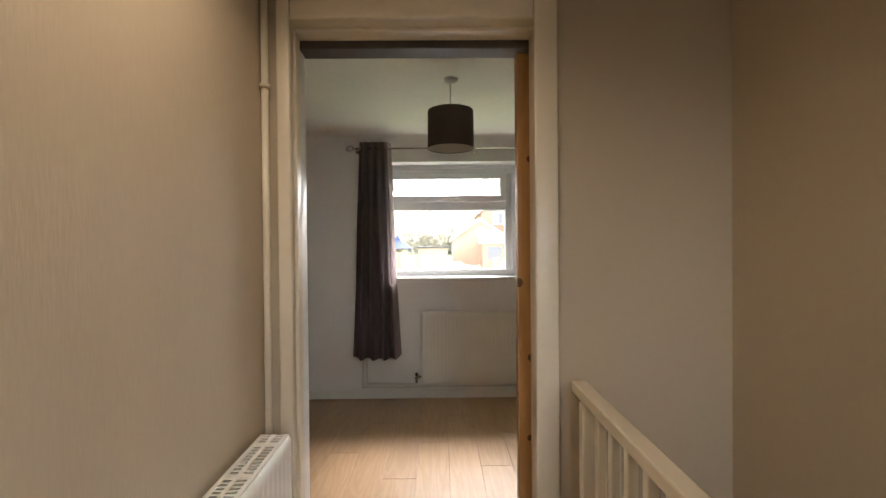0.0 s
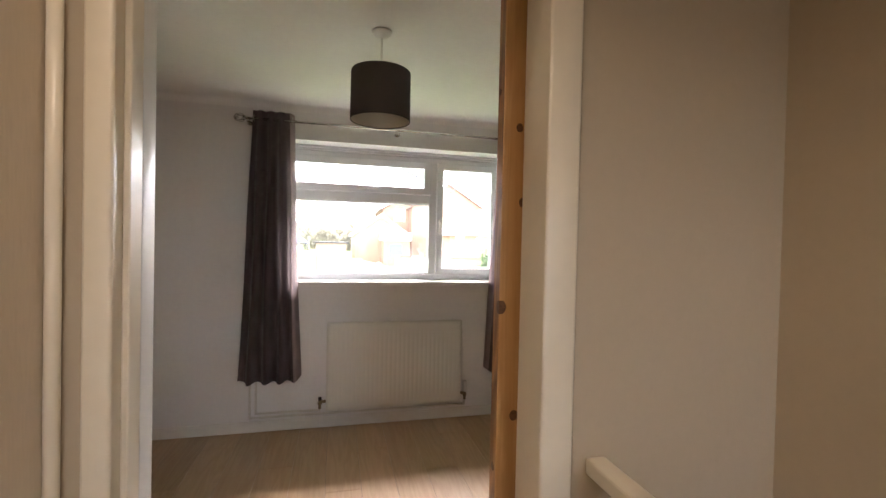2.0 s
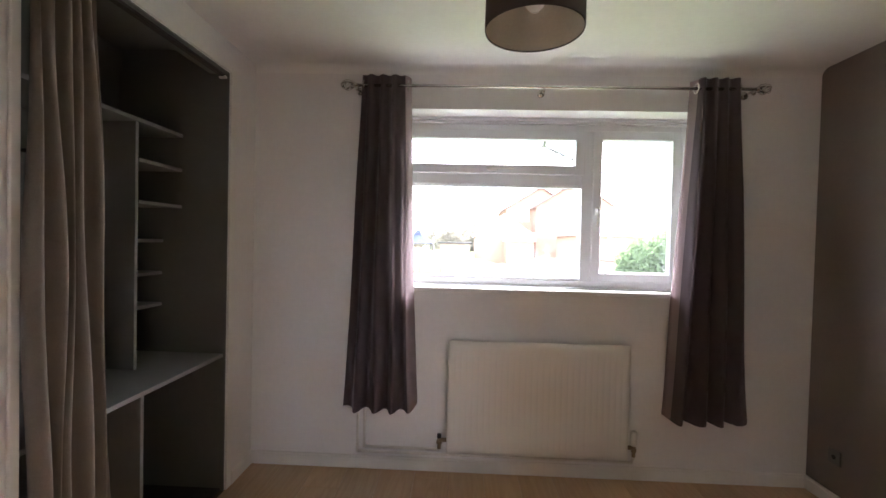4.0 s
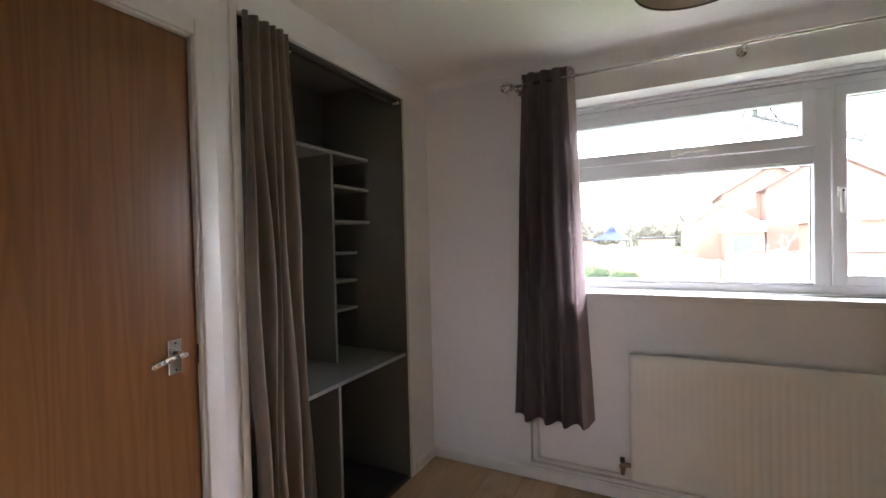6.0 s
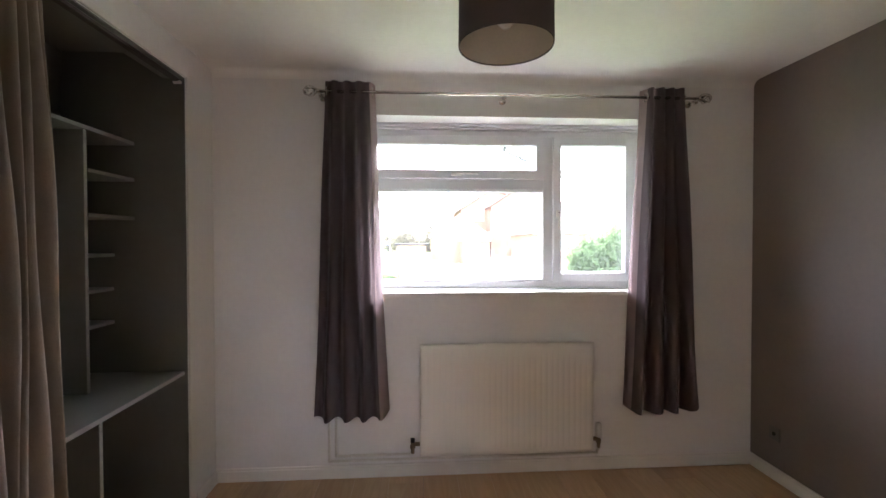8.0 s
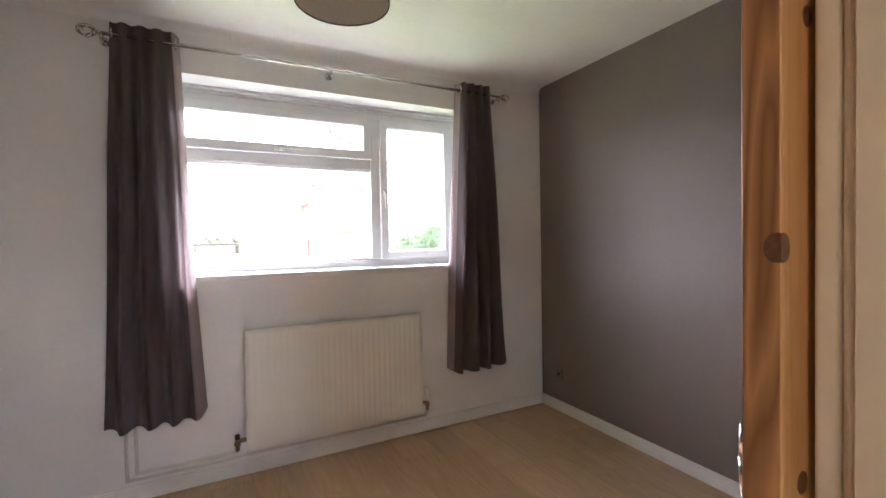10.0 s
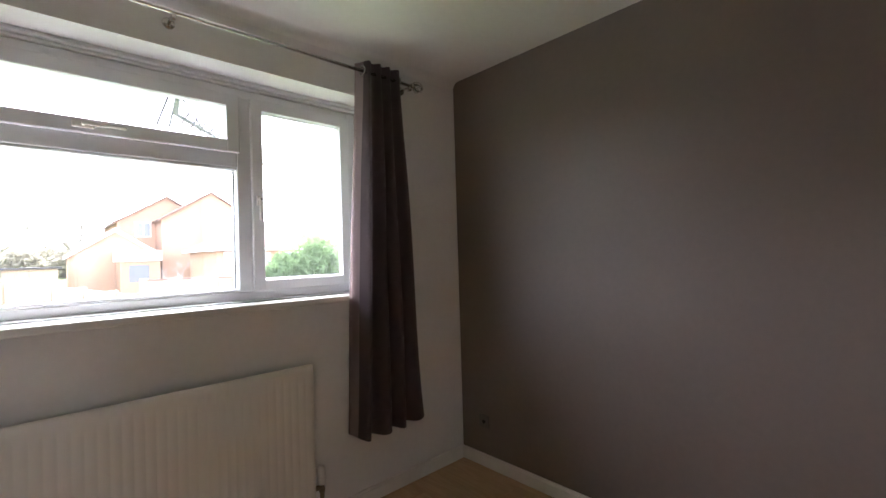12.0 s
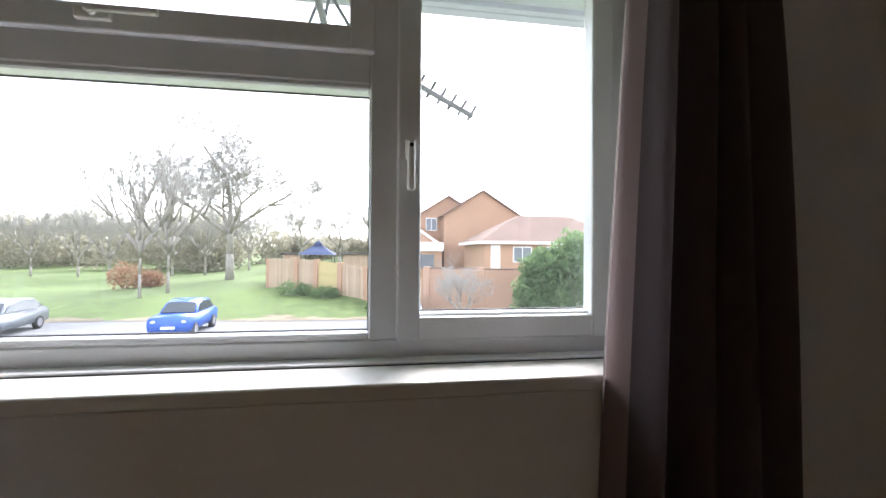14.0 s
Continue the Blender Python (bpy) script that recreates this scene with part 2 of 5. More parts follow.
def lathe(bm, profile, centre, seg=24, axis="Z"):
    """A turned body: profile of (radius, height) about an upright line through centre."""
    rings = []
    for r, h in profile:
        ring = []
        for i in range(seg):
            a = 2 * math.pi * i / seg
            p = Vector((r * math.cos(a), r * math.sin(a), h))
            if axis == "X":
                p = Vector((p.z, p.x, p.y))
            if axis == "Y":
                p = Vector((p.x, p.z, p.y))
            ring.append(bm.verts.new(Vector(centre) + p))
        rings.append(ring)
    for lo, hi in zip(rings, rings[1:]):
        for i in range(seg):
            bm.faces.new((lo[i], lo[(i + 1) % seg], hi[(i + 1) % seg], hi[i]))
    bmesh.ops.recalc_face_normals(bm, faces=bm.faces[:])
    return bm


def mesh_of(name, bm, material, smooth=False):
    me = bpy.data.meshes.new(name)
    bm.to_mesh(me)
    bm.free()
    me.materials.append(material)
    if smooth:
        for p in me.polygons:
            p.use_smooth = True
    return me


def part(name, bm, material, parent=None, label="", smooth=False):
    """One mesh object, under a thing or a part."""
    ob = new(name, mesh_of(name, bm, material, smooth))
    if parent:
        ob.parent = parent
        ob.matrix_parent_inverse = parent.matrix_world.inverted()
    return tagged(ob, label=label)


def thing(name, at, label, category, group="", kind=""):
    """An empty at the base of a thing, for its parts."""
    ob = new(name)
    ob.location = at
    ob.empty_display_size = 0.05
    bpy.context.view_layer.update()
    return tagged(ob, label=label, category=category, group=group, kind=kind)


def smooth(a, b, v):
    k = min(1, max(0, (v - a) / (b - a)))
    return k * k * (3 - 2 * k)


def B():
    return bmesh.new()


def structure(name, bm, material, label, category, smooth=False):
    return tagged(part(name, bm, material, None, "", smooth), label=label, category=category, kind="structure")


# ---- large structure ----
XL, XR, YD, YW, ZC = -1.415, 1.706, 1.17, 3.455, 2.285   # room: left, right, door wall, window wall, ceiling
YH = 1.05                                                 # landing face of the door wall
WX0, WX1, WZ0, WZ1 = -0.68, 1.10, 1.045, 2.050            # window opening
DX0, DX1, DZ = -0.603, 0.208, 2.046                       # doorway in the wall
HX0, HX1 = -0.66, 0.80                                    # landing: left wall, stairwell wall

bm = B()
box(bm, -2.1, WX0, YW, 3.755, -2.4, 2.6)
box(bm, WX1, 1.85, YW, 3.755, -2.4, 2.6)
box(bm, WX0, WX1, YW, 3.755, -2.4, WZ0 - 0.03)
box(bm, WX0, WX1, YW, 3.755, WZ1, 2.6)
structure("wall_north", bm, M_WALL, "cream painted plaster wall around the window", "wall")

bm = B()
box(bm, XR, 1.85, YH, YW, -0.03, ZC)
structure("wall_east", bm, M_FEATURE, "matt taupe grey painted feature wall", "wall")

bm = B()
for x0, x1, z0, z1 in ((XL - 0.1, DX0, 0, ZC), (DX1, XR, 0, ZC), (DX0, DX1, DZ, ZC)):
    box(bm, x0, x1, 1.11, YD, z0, z1)
structure("wall_south", bm, M_WALL, "cream painted wall with the doorway to the landing", "wall")
bm = B()
for x0, x1, z0, z1 in ((HX0 - 0.1, DX0, -2.4, ZC), (DX1, 1.85, -2.4, ZC), (DX0, DX1, DZ, ZC)):
    box(bm, x0, x1, YH, 1.11, z0, z1)
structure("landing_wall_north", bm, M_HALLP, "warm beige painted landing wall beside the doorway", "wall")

# left wall: closed door, then the open cupboard
LD0, LD1, LDZ = 1.235, 1.975, 1.995
CU0, CU1, CUZ = 2.125, 3.172, 2.130
bm = B()
box(bm, XL - 0.1, XL, YD, LD0, 0, ZC)
box(bm, XL - 0.1, XL, LD0, LD1, LDZ, ZC)
box(bm, XL - 0.1, XL, LD1, CU0, 0, ZC)
box(bm, XL - 0.1, XL, CU0, CU1, CUZ, ZC)
box(bm, XL - 0.1, XL, CU1, YW, 0, ZC)
structure("wall_west", bm, M_WALL, "cream painted wall with a door and an open cupboard", "wall")

bm = B()
box(bm, -2.1, 1.85, YD - 0.06, YW, ZC, ZC + 0.1)
structure("ceiling", bm, M_CEIL, "white painted plaster ceiling", "ceiling")
bm = B()
box(bm, -0.8, 0.95, -1.8, YD - 0.06, ZC, ZC + 0.1)
structure("landing_ceiling", bm, M_CEIL, "white painted landing ceiling", "ceiling")

# cove between ceiling and window wall
bm = B()
prev = None
R = 0.045
for i in range(9):
    a = math.pi / 2 * i / 8
    y, z = YW - (R - R * math.sin(a)), ZC - (R - R * math.cos(a))
    pair = (bm.verts.new((XL, y, z)), bm.verts.new((XR - 0.001, y, z)))
    if prev:
        bm.faces.new((prev[0], prev[1], pair[1], pair[0]))
    prev = pair
structure("trim_cove", bm, M_CEIL, "small white plaster cove along the ceiling", "trim", True)

bm = B()
box(bm, -2.1, 1.85, YD - 0.06, 3.755, -0.16, -0.010)
floor = structure("floor", bm, M_OAKBASE, "light oak laminate plank floor", "floor")
bm = B()
box(bm, HX0, 0.345, -1.7, YD - 0.06, -0.16, 0.0)
structure("landing_floor", bm, mat("beige_carpet", (0.36, 0.30, 0.23), 0.95, grain=0.2, grain_scale=300, stain=0.08, bump=0.8, bump_scale=500),
          "beige carpeted landing floor", "floor")

bm = B()
box(bm, HX0 - 0.1, HX0, -1.7, YH, -0.16, ZC)
structure("landing_wall_west", bm, M_HALL, "beige landing wall in combed textured paper", "wall")
bm = B()
box(bm, HX1, HX1 + 0.12, -1.7, YH, -2.4, ZC)
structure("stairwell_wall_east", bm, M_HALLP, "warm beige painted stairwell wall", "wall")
SX0, SX1, SZ0, SZ1 = 0.12, 0.74, 0.85, 2.05               # unseen stair window, added to let daylight on to the landing
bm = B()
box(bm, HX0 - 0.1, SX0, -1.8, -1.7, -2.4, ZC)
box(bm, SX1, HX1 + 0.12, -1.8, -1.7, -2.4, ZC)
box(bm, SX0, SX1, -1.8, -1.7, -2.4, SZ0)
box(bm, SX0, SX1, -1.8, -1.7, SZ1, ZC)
structure("landing_wall_south", bm, M_HALLP, "warm beige painted landing wall with an added window, out of view", "wall")
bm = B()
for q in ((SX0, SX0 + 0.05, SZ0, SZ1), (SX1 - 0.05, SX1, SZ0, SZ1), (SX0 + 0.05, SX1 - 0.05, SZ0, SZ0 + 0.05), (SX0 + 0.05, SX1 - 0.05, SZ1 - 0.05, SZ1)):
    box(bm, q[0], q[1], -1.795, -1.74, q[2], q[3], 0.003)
unseen_window = structure("window_2", bm, M_UPVC, "unseen white plastic window over the stairs, added to light the landing", "window")
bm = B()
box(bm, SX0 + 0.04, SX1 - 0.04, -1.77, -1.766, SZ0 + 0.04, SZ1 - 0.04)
part("pane", bm, M_GLASS, unseen_window, "clear glass pane").visible_shadow = False
bm = B()
box(bm, 0.345, HX1, -1.7, YH, -2.5, -2.4)
structure("stairwell_floor", bm, M_OAKBASE, "dark floor at the foot of the stairwell", "floor")
bm = B()
box(bm, 0.285, 0.345, -1.7, YH, -2.4, -0.16)
structure("stairwell_wall_west", bm, M_HALLP, "warm beige painted wall below the landing", "wall")


# skirtings
def skirting(name, x0, x1, y0, y1, label):
    bm = B()
    box(bm, x0, x1, y0, y1, 0.0, 0.062, 0.003)
    box(bm, x0 + (0.003 if x1 - x0 < 0.03 else 0), x1 - (0.003 if x1 - x0 < 0.03 else 0), y0 + 0.003, y1, 0.060, 0.074, 0.003)
    return structure(name, bm, M_WHITE, label, "skirting board")


skirting("baseboard_north", XL, XR - 0.016, YW - 0.015, YW, "white gloss skirting board under the window")
skirting("baseboard_east", XR - 0.015, XR, YD, YW, "white gloss skirting board along the grey wall")
skirting("baseboard_west", XL, XL + 0.015, CU1 + 0.05, YW - 0.016, "short white skirting board beside the cupboard")

# ---- doorway: lining, stops, architraves ----
bm = B()
box(bm, DX0, DX0 + 0.018, YH - 0.004, YD + 0.004, 0, DZ - 0.016, 0.002)
box(bm, DX1 - 0.018, DX1, YH - 0.004, YD + 0.004, 0, DZ - 0.016, 0.002)
box(bm, DX0, DX1, YH - 0.004, YD + 0.004, DZ - 0.016, DZ, 0.002)
door_frame = structure("door_1", bm, M_GLOSS, "cream gloss painted doorway lining and architrave", "door frame")


def architrave(parent, y0, y1, wl, wr, wt, lap=0.006, lap_l=0.006):
    for x0, x1, z0, z1 in ((DX0 + lap_l - wl, DX0 + lap_l, 0, DZ + wt - 0.007), (DX1 - lap, DX1 - lap + wr, 0, DZ + wt - 0.007),
                           (DX0 + lap_l + 0.001, DX1 - lap - 0.001, DZ - 0.018, DZ + wt - 0.007)):
        bm = B()
        box(bm, x0, x1, y0, y1, z0, z1, 0.006, 2)
        part("architrave", bm, M_GLOSS, parent, "rounded cream gloss architrave", True)


architrave(door_frame, YH - 0.018, YH - 0.0045, 0.042, 0.072, 0.046, 0.030, 0.030)
architrave(door_frame, YD + 0.0045, YD + 0.018, 0.05, 0.05, 0.05)
bm = B()
box(bm, DX1 - 0.004, DX1 + 0.046, YD + 0.0185, YD + 0.043, 0, 1.998, 0.005, 2)
part("door_guide", bm, M_GLOSS, door_frame, "cream gloss batten behind the sliding door", True)
for x0, x1, z0, z1 in ((DX0 + 0.0185, DX0 + 0.030, 0, DZ - 0.028), (DX0 + 0.031, DX1 - 0.019, DZ - 0.028, DZ - 0.0165)):
    bm = B()
    box(bm, x0, x1, YH + 0.045, YH + 0.075, z0, z1, 0.002)
    part("door_stop", bm, M_GLOSS, door_frame)

bm = B()
box(bm, -0.665, -0.591, YD + 0.0185, 1.252, 0, 2.004, 0.004, 2)
part("closing_jamb", bm, M_WHITE, door_frame, "white closing post for the sliding door", True)


# ---- sliding pine-edged door on the room side ----
def sliding_door():
    t = thing("sliding_door", (0.55, 1.23, 0.0), "varnished pine-edged sliding door pushed open along the wall", "door")
    x0, y0, y1, z1 = 0.156, 1.221, 1.261, 2.000
    me = bpy.data.meshes.new("lipping")
    bm = B()
    box(bm, x0, x0 + 0.075, y0, y1, 0.012, z1, 0.0015)
    bm.to_mesh(me)
    bm.free()
    me.materials.append(M_PINE)
    me.materials.append(M_PINE_L)
    # lighter pine on the face towards the landing, darker pine on the rest
    for p in me.polygons:
        p.material_index = 1 if p.normal.y < -0.7 else 0
    lip = new("lipping", me)
    lip.parent = t
    lip.matrix_parent_inverse = t.matrix_world.inverted()
    tagged(lip, label="solid pine edge with dark knots")
    bm = B()
    box(bm, x0 + 0.0755, 0.95, y0, y1, 0.012, z1, 0.0015)
    part("leaf", bm, M_VENEER, t, "brown veneered flush panel")
    for x, y, z, r in ((x0 + 0.004, y0 + 0.004, 1.195, 0.0145), (0.198, y0, 1.63, 0.009), (0.21, y0, 1.45, 0.010), (0.20, y0, 0.93, 0.011),
                       (0.195, y0, 0.645, 0.009), (x0, y0 + 0.026, 1.72, 0.007), (x0, y0 + 0.018, 0.80, 0.009)):
        bm = B()
        ball(bm, (x, y, z), r, 24, (1, 1, 1.35) if r > 0.015 else (1, 1, 1.2))
        for v in bm.verts:   # flatten on to the two faces
            if v.co.x < x0 + 0.08 and y <= y0 + 0.01:
                v.co.y = max(v.co.y, y0 - 0.0006)
            v.co.x = max(v.co.x, x0 - 0.0006)
        part("knot", bm, M_KNOT, lip, "dark pine knot", True)
    bm = B()
    pts = [(0.245, y1 - 0.002, 0.83), (0.245, y1 + 0.03, 0.835), (0.245, y1 + 0.043, 0.86), (0.245, y1 + 0.045, 0.91), (0.245, y1 + 0.043, 0.955),
           (0.245, y1 + 0.03, 0.98), (0.245, y1 - 0.002, 0.985)]
    for a, b in zip(pts, pts[1:]):
        rod(bm, a, b, 0.0065, 12)
        ball(bm, b, 0.0065, 10)
    part("pull_handle", bm, M_CHROME, t, "bright chrome bow handle", True)
    bm = B()
    box(bm, -0.66, 1.02, 1.1885, 1.272, 2.0045, 2.115, 0.003)
    tr = part("track", bm, mat("dark_taupe_pelmet", (0.10, 0.085, 0.072), 0.55, grain=0.08, stain=0.08), t, "dark pelmet over the sliding track")
    bm = B()
    for x in (0.3, 0.8):
        box(bm, x, x + 0.05, 1.233, 1.249, 1.993, 2.008)
    part("hanger", bm, M_DARK, tr)
    return t


sliding_door()


# ---- window ----
def window():
    bm = B()
    y0, y1 = 3.628, 3.712
    fw = 0.052
    top_z = WZ1 - 0.034
    box(bm, WX0, WX0 + fw, y0, y1, WZ0, top_z, 0.004)
    box(bm, WX1 - fw, WX1, y0, y1, WZ0, top_z, 0.004)
    box(bm, WX0 + fw - 0.001, WX1 - fw + 0.001, y0, y1, WZ0, WZ0 + 0.046, 0.004)
    box(bm, WX0 + fw - 0.001, WX1 - fw + 0.001, y0, y1, top_z - 0.042, top_z, 0.004)
    box(bm, 0.484, 0.548, y0, y1, WZ0 + 0.045, top_z - 0.041, 0.004)
    box(bm, WX0 + fw - 0.001, 0.485, y0, y1, 1.653, 1.722, 0.004)
    win = structure("window_1", bm, M_UPVC, "white plastic double-glazed window with one top light and one casement", "window")
    # stepped packers between frame and lintel
    bm = B()
    box(bm, WX0, WX1, y0 - 0.030, y1, WZ1 - 0.018, WZ1 - 0.001, 0.003)
    box(bm, WX0, WX1, y0 - 0.012, y1, WZ1 - 0.033, WZ1 - 0.0185, 0.003)
    part("head_trim", bm, M_UPVC, win)
    # flat cover strip where the frame meets the sill
    bm = B()
    box(bm, WX0 + 0.002, WX1 - 0.002, y0 - 0.050, y0 - 0.001, WZ0 + 0.0015, WZ0 + 0.0075, 0.0015)
    part("cover_strip", bm, M_UPVC, win, "white plastic cover strip")
    bm = B()
    box(bm, WX0 + 0.002, WX1 - 0.002, y0 - 0.053, y0 - 0.0505, WZ0 + 0.0012, WZ0 + 0.003)
    part("strip_joint", bm, M_GASKET, win, "thin dark joint")

    def sash(name, x0, x1, z0, z1, w, proud):
        bm = B()
        a, b = y0 - proud, y0 + 0.030
        box(bm, x0, x0 + w, a, b, z0, z1, 0.005, 2)
        box(bm, x1 - w, x1, a, b, z0, z1, 0.005, 2)
        box(bm, x0 + w - 0.004, x1 - w + 0.004, a, b, z0, z0 + w, 0.005, 2)
        box(bm, x0 + w - 0.004, x1 - w + 0.004, a, b, z1 - w, z1, 0.005, 2)
        s = part(name, bm, M_UPVC, win, "white opening sash")
        return s

    def bead(parent, x0, x1, z0, z1):
        """Sloped glazing bead and black gasket round a pane."""
        bm = B()
        w, a, b = 0.014, y0 + 0.002, 3.672
        box(bm, x0 - w, x0, a, b, z0 - w, z1 + w, 0.004)
        box(bm, x1, x1 + w, a, b, z0 - w, z1 + w, 0.004)
        box(bm, x0, x1, a, b, z0 - w, z0, 0.004)
        box(bm, x0, x1, a, b, z1, z1 + w, 0.004)
        part("glazing_bead", bm, M_UPVC, parent)
        bm = B()
        g = 0.0025
        for q in ((x0, x0 + g, z0, z1), (x1 - g, x1, z0, z1), (x0 + g, x1 - g, z0, z0 + g), (x0 + g, x1 - g, z1 - g, z1)):
            box(bm, q[0], q[1], 3.6725, 3.680, q[2], q[3])
        part("gasket", bm, M_GASKET, parent, "thin black glazing gasket")
        bm = B()
        box(bm, x0 - 0.01, x1 + 0.01, 3.6805, 3.6845, z0 - 0.01, z1 + 0.01)
        p = part("pane", bm, M_GLASS, parent, "clear glass pane")
        p.visible_shadow = False
        return p

    bead(win, WX0 + fw + 0.013, 0.483, WZ0 + 0.060, 1.641)
    top = sash("top_light", WX0 + fw + 0.004, 0.494, 1.719, top_z - 0.036, 0.055, 0.016)
    bead(top, WX0 + fw + 0.065, 0.438, 1.774, 1.930)
    case = sash("casement", 0.544, WX1 - fw + 0.006, WZ0 + 0.044, top_z - 0.036, 0.052, 0.016)
    bead(case, 0.597, 1.027, 1.147, 1.928)
    # casement handle: plate, neck, lever
    bm = B()
    box(bm, 0.561, 0.583, 3.600, 3.612, 1.485, 1.530, 0.003, 2)
    rod(bm, (0.572, 3.602, 1.512), (0.572, 3.585, 1.512), 0.008)
    box(bm, 0.564, 0.580, 3.576, 3.590, 1.415, 1.522, 0.006, 2)
    h = part("handle", bm, M_PLASTIC, case, "white espagnolette handle", True)
    bm = B()
    rod(bm, (0.572, 3.577, 1.512), (0.572, 3.5745, 1.512), 0.0045)
    part("key_button", bm, M_DARK, h, "dark lock button")
    # top light: short lever and stay
    bm = B()
    box(bm, -0.085, -0.020, 3.598, 3.612, 1.735, 1.762, 0.004, 2)
    rod(bm, (-0.05, 3.60, 1.748), (-0.05, 3.584, 1.748), 0.008)
    box(bm, -0.058, 0.075, 3.576, 3.588, 1.741, 1.755, 0.005, 2)
    part("handle", bm, M_PLASTIC, top, "white fanlight handle", True)
    # inner sill board with rounded nose
    bm = B()
    box(bm, WX0 + 0.001, WX1 - 0.001, YW - 0.003, y0 + 0.001, WZ0 - 0.030, WZ0 + 0.001, 0.006, 3)
    part("window_sill", bm, M_WHITE, win, "white gloss inner sill board")
    return win


window()


# ---- curtains, pole ----
def curtain_mesh(x0t, x1t, x0b, x1b, z0, z1, yc, folds, amp, seed, along="x", flare=1.0, hem=0.0, turn=0, sway=0.004):
    """A hanging cloth with deep soft folds that open towards the hem."""
    rnd = random.Random(seed)
    nu, nv = folds * 14, 26
    ph = [rnd.uniform(-0.5, 0.5) for _ in range(folds + 2)]
    am = [rnd.uniform(0.75, 1.15) for _ in range(folds + 2)]
    bm = B()
    grid = []
    for j in range(nv + 1):
        v = j / nv
        row = []
        for i in range(nu + 1):
            u = i / nu
            k = u * folds
            f = int(k)
            w = k - f
            w = w * w * (3 - 2 * w)
            p = ph[f] * (1 - w) + ph[f + 1] * w
            a = (am[f] * (1 - w) + am[f + 1] * w) * amp * (0.75 + 0.35 * v * flare) * (0.42 + 0.58 * smooth(0.0, 0.35, v))
            s = math.sin(2 * math.pi * k + p * v * 1.3)
            off = a * abs(s) ** 0.75 * (1 if s > 0 else -1) + 0.006 * math.sin(9 * v + 5 * u + seed) * v
            if turn:   # the edge beside the glass swings back towards the wall
                e = u if turn > 0 else 1 - u
                off += 0.060 * max(0.0, (e - 0.86) / 0.14) ** 1.3
            lo, hi = x0t + (x0b - x0t) * v ** 1.1, x1t + (x1b - x1t) * v ** 1.1
            c = lo + (hi - lo) * u + sway * math.sin(6 * v + 11 * u + seed) * (0.3 + 0.7 * smooth(0.0, 0.4, v)) + (sway - 0.004) * 0.6 * math.sin(13 * v - 7 * u + 2 * seed)
            z = z1 + (z0 - z1) * v + hem * ((0.5 + 0.5 * math.cos(2 * math.pi * k)) * 0.8 + 2.2 * abs(2 * u - 1) ** 5) * v ** 8
            row.append(bm.verts.new((c, yc + off, z) if along == "x" else (yc + off, c, z)))
        grid.append(row)
    for j in range(nv):
        for i in range(nu):
            bm.faces.new((grid[j][i], grid[j][i + 1], grid[j + 1][i + 1], grid[j + 1][i]))
    return bm


def window_curtain(x0t, x1t, x0b, x1b, seed, turn, label):
    t = thing("curtain", ((x0b + x1b) / 2, 3.375, 0.39), label, "curtain", "curtains at the window")
    bm = curtain_mesh(x0t, x1t, x0b, x1b, 0.354, 2.205, 3.372, 4, 0.040, seed, hem=0.012, turn=turn)
    cloth = part("cloth", bm, M_CURTAIN, t, "", True)
    cloth.data.materials.append(M_GLOW_FACING)   # the facing turned back along the leading edge, paler to give its daylit glow
    for p in cloth.data.polygons:
        u = (p.index % 56 + 0.5) / 56
        p.material_index = 1 if (u if turn > 0 else 1 - u) > 0.89 else 0
    # this lining is an added opaque sheet that stops daylight through the folds
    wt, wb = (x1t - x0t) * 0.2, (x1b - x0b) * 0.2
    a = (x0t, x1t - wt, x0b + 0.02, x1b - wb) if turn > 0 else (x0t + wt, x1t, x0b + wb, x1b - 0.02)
    blocker = part("lining", curtain_mesh(*a, 0.430, 2.180, 3.432, 4, 0.006, seed + 1), M_BLOCKSHEET, t, "opaque sheet added behind the cloth to block daylight", True)
    so = blocker.modifiers.new("thickness", "SOLIDIFY")
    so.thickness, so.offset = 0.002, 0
    for u in (0.035, 0.965):
        x = x0t + (x1t - x0t) * u
        bm = B()
        for q in range(16):
            a, b = 2 * math.pi * q / 16, 2 * math.pi * (q + 1) / 16
            rod(bm, (x, 3.376 + 0.024 * math.cos(a), 2.150 + 0.024 * math.sin(a)), (x, 3.376 + 0.024 * math.cos(b), 2.150 + 0.024 * math.sin(b)), 0.004, 6)
        part("eyelet", bm, M_CHROME, t, "chrome eyelet ring", True)
    return t


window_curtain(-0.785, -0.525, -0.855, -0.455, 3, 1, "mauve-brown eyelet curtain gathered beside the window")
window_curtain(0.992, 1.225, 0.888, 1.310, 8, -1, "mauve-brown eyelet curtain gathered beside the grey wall")


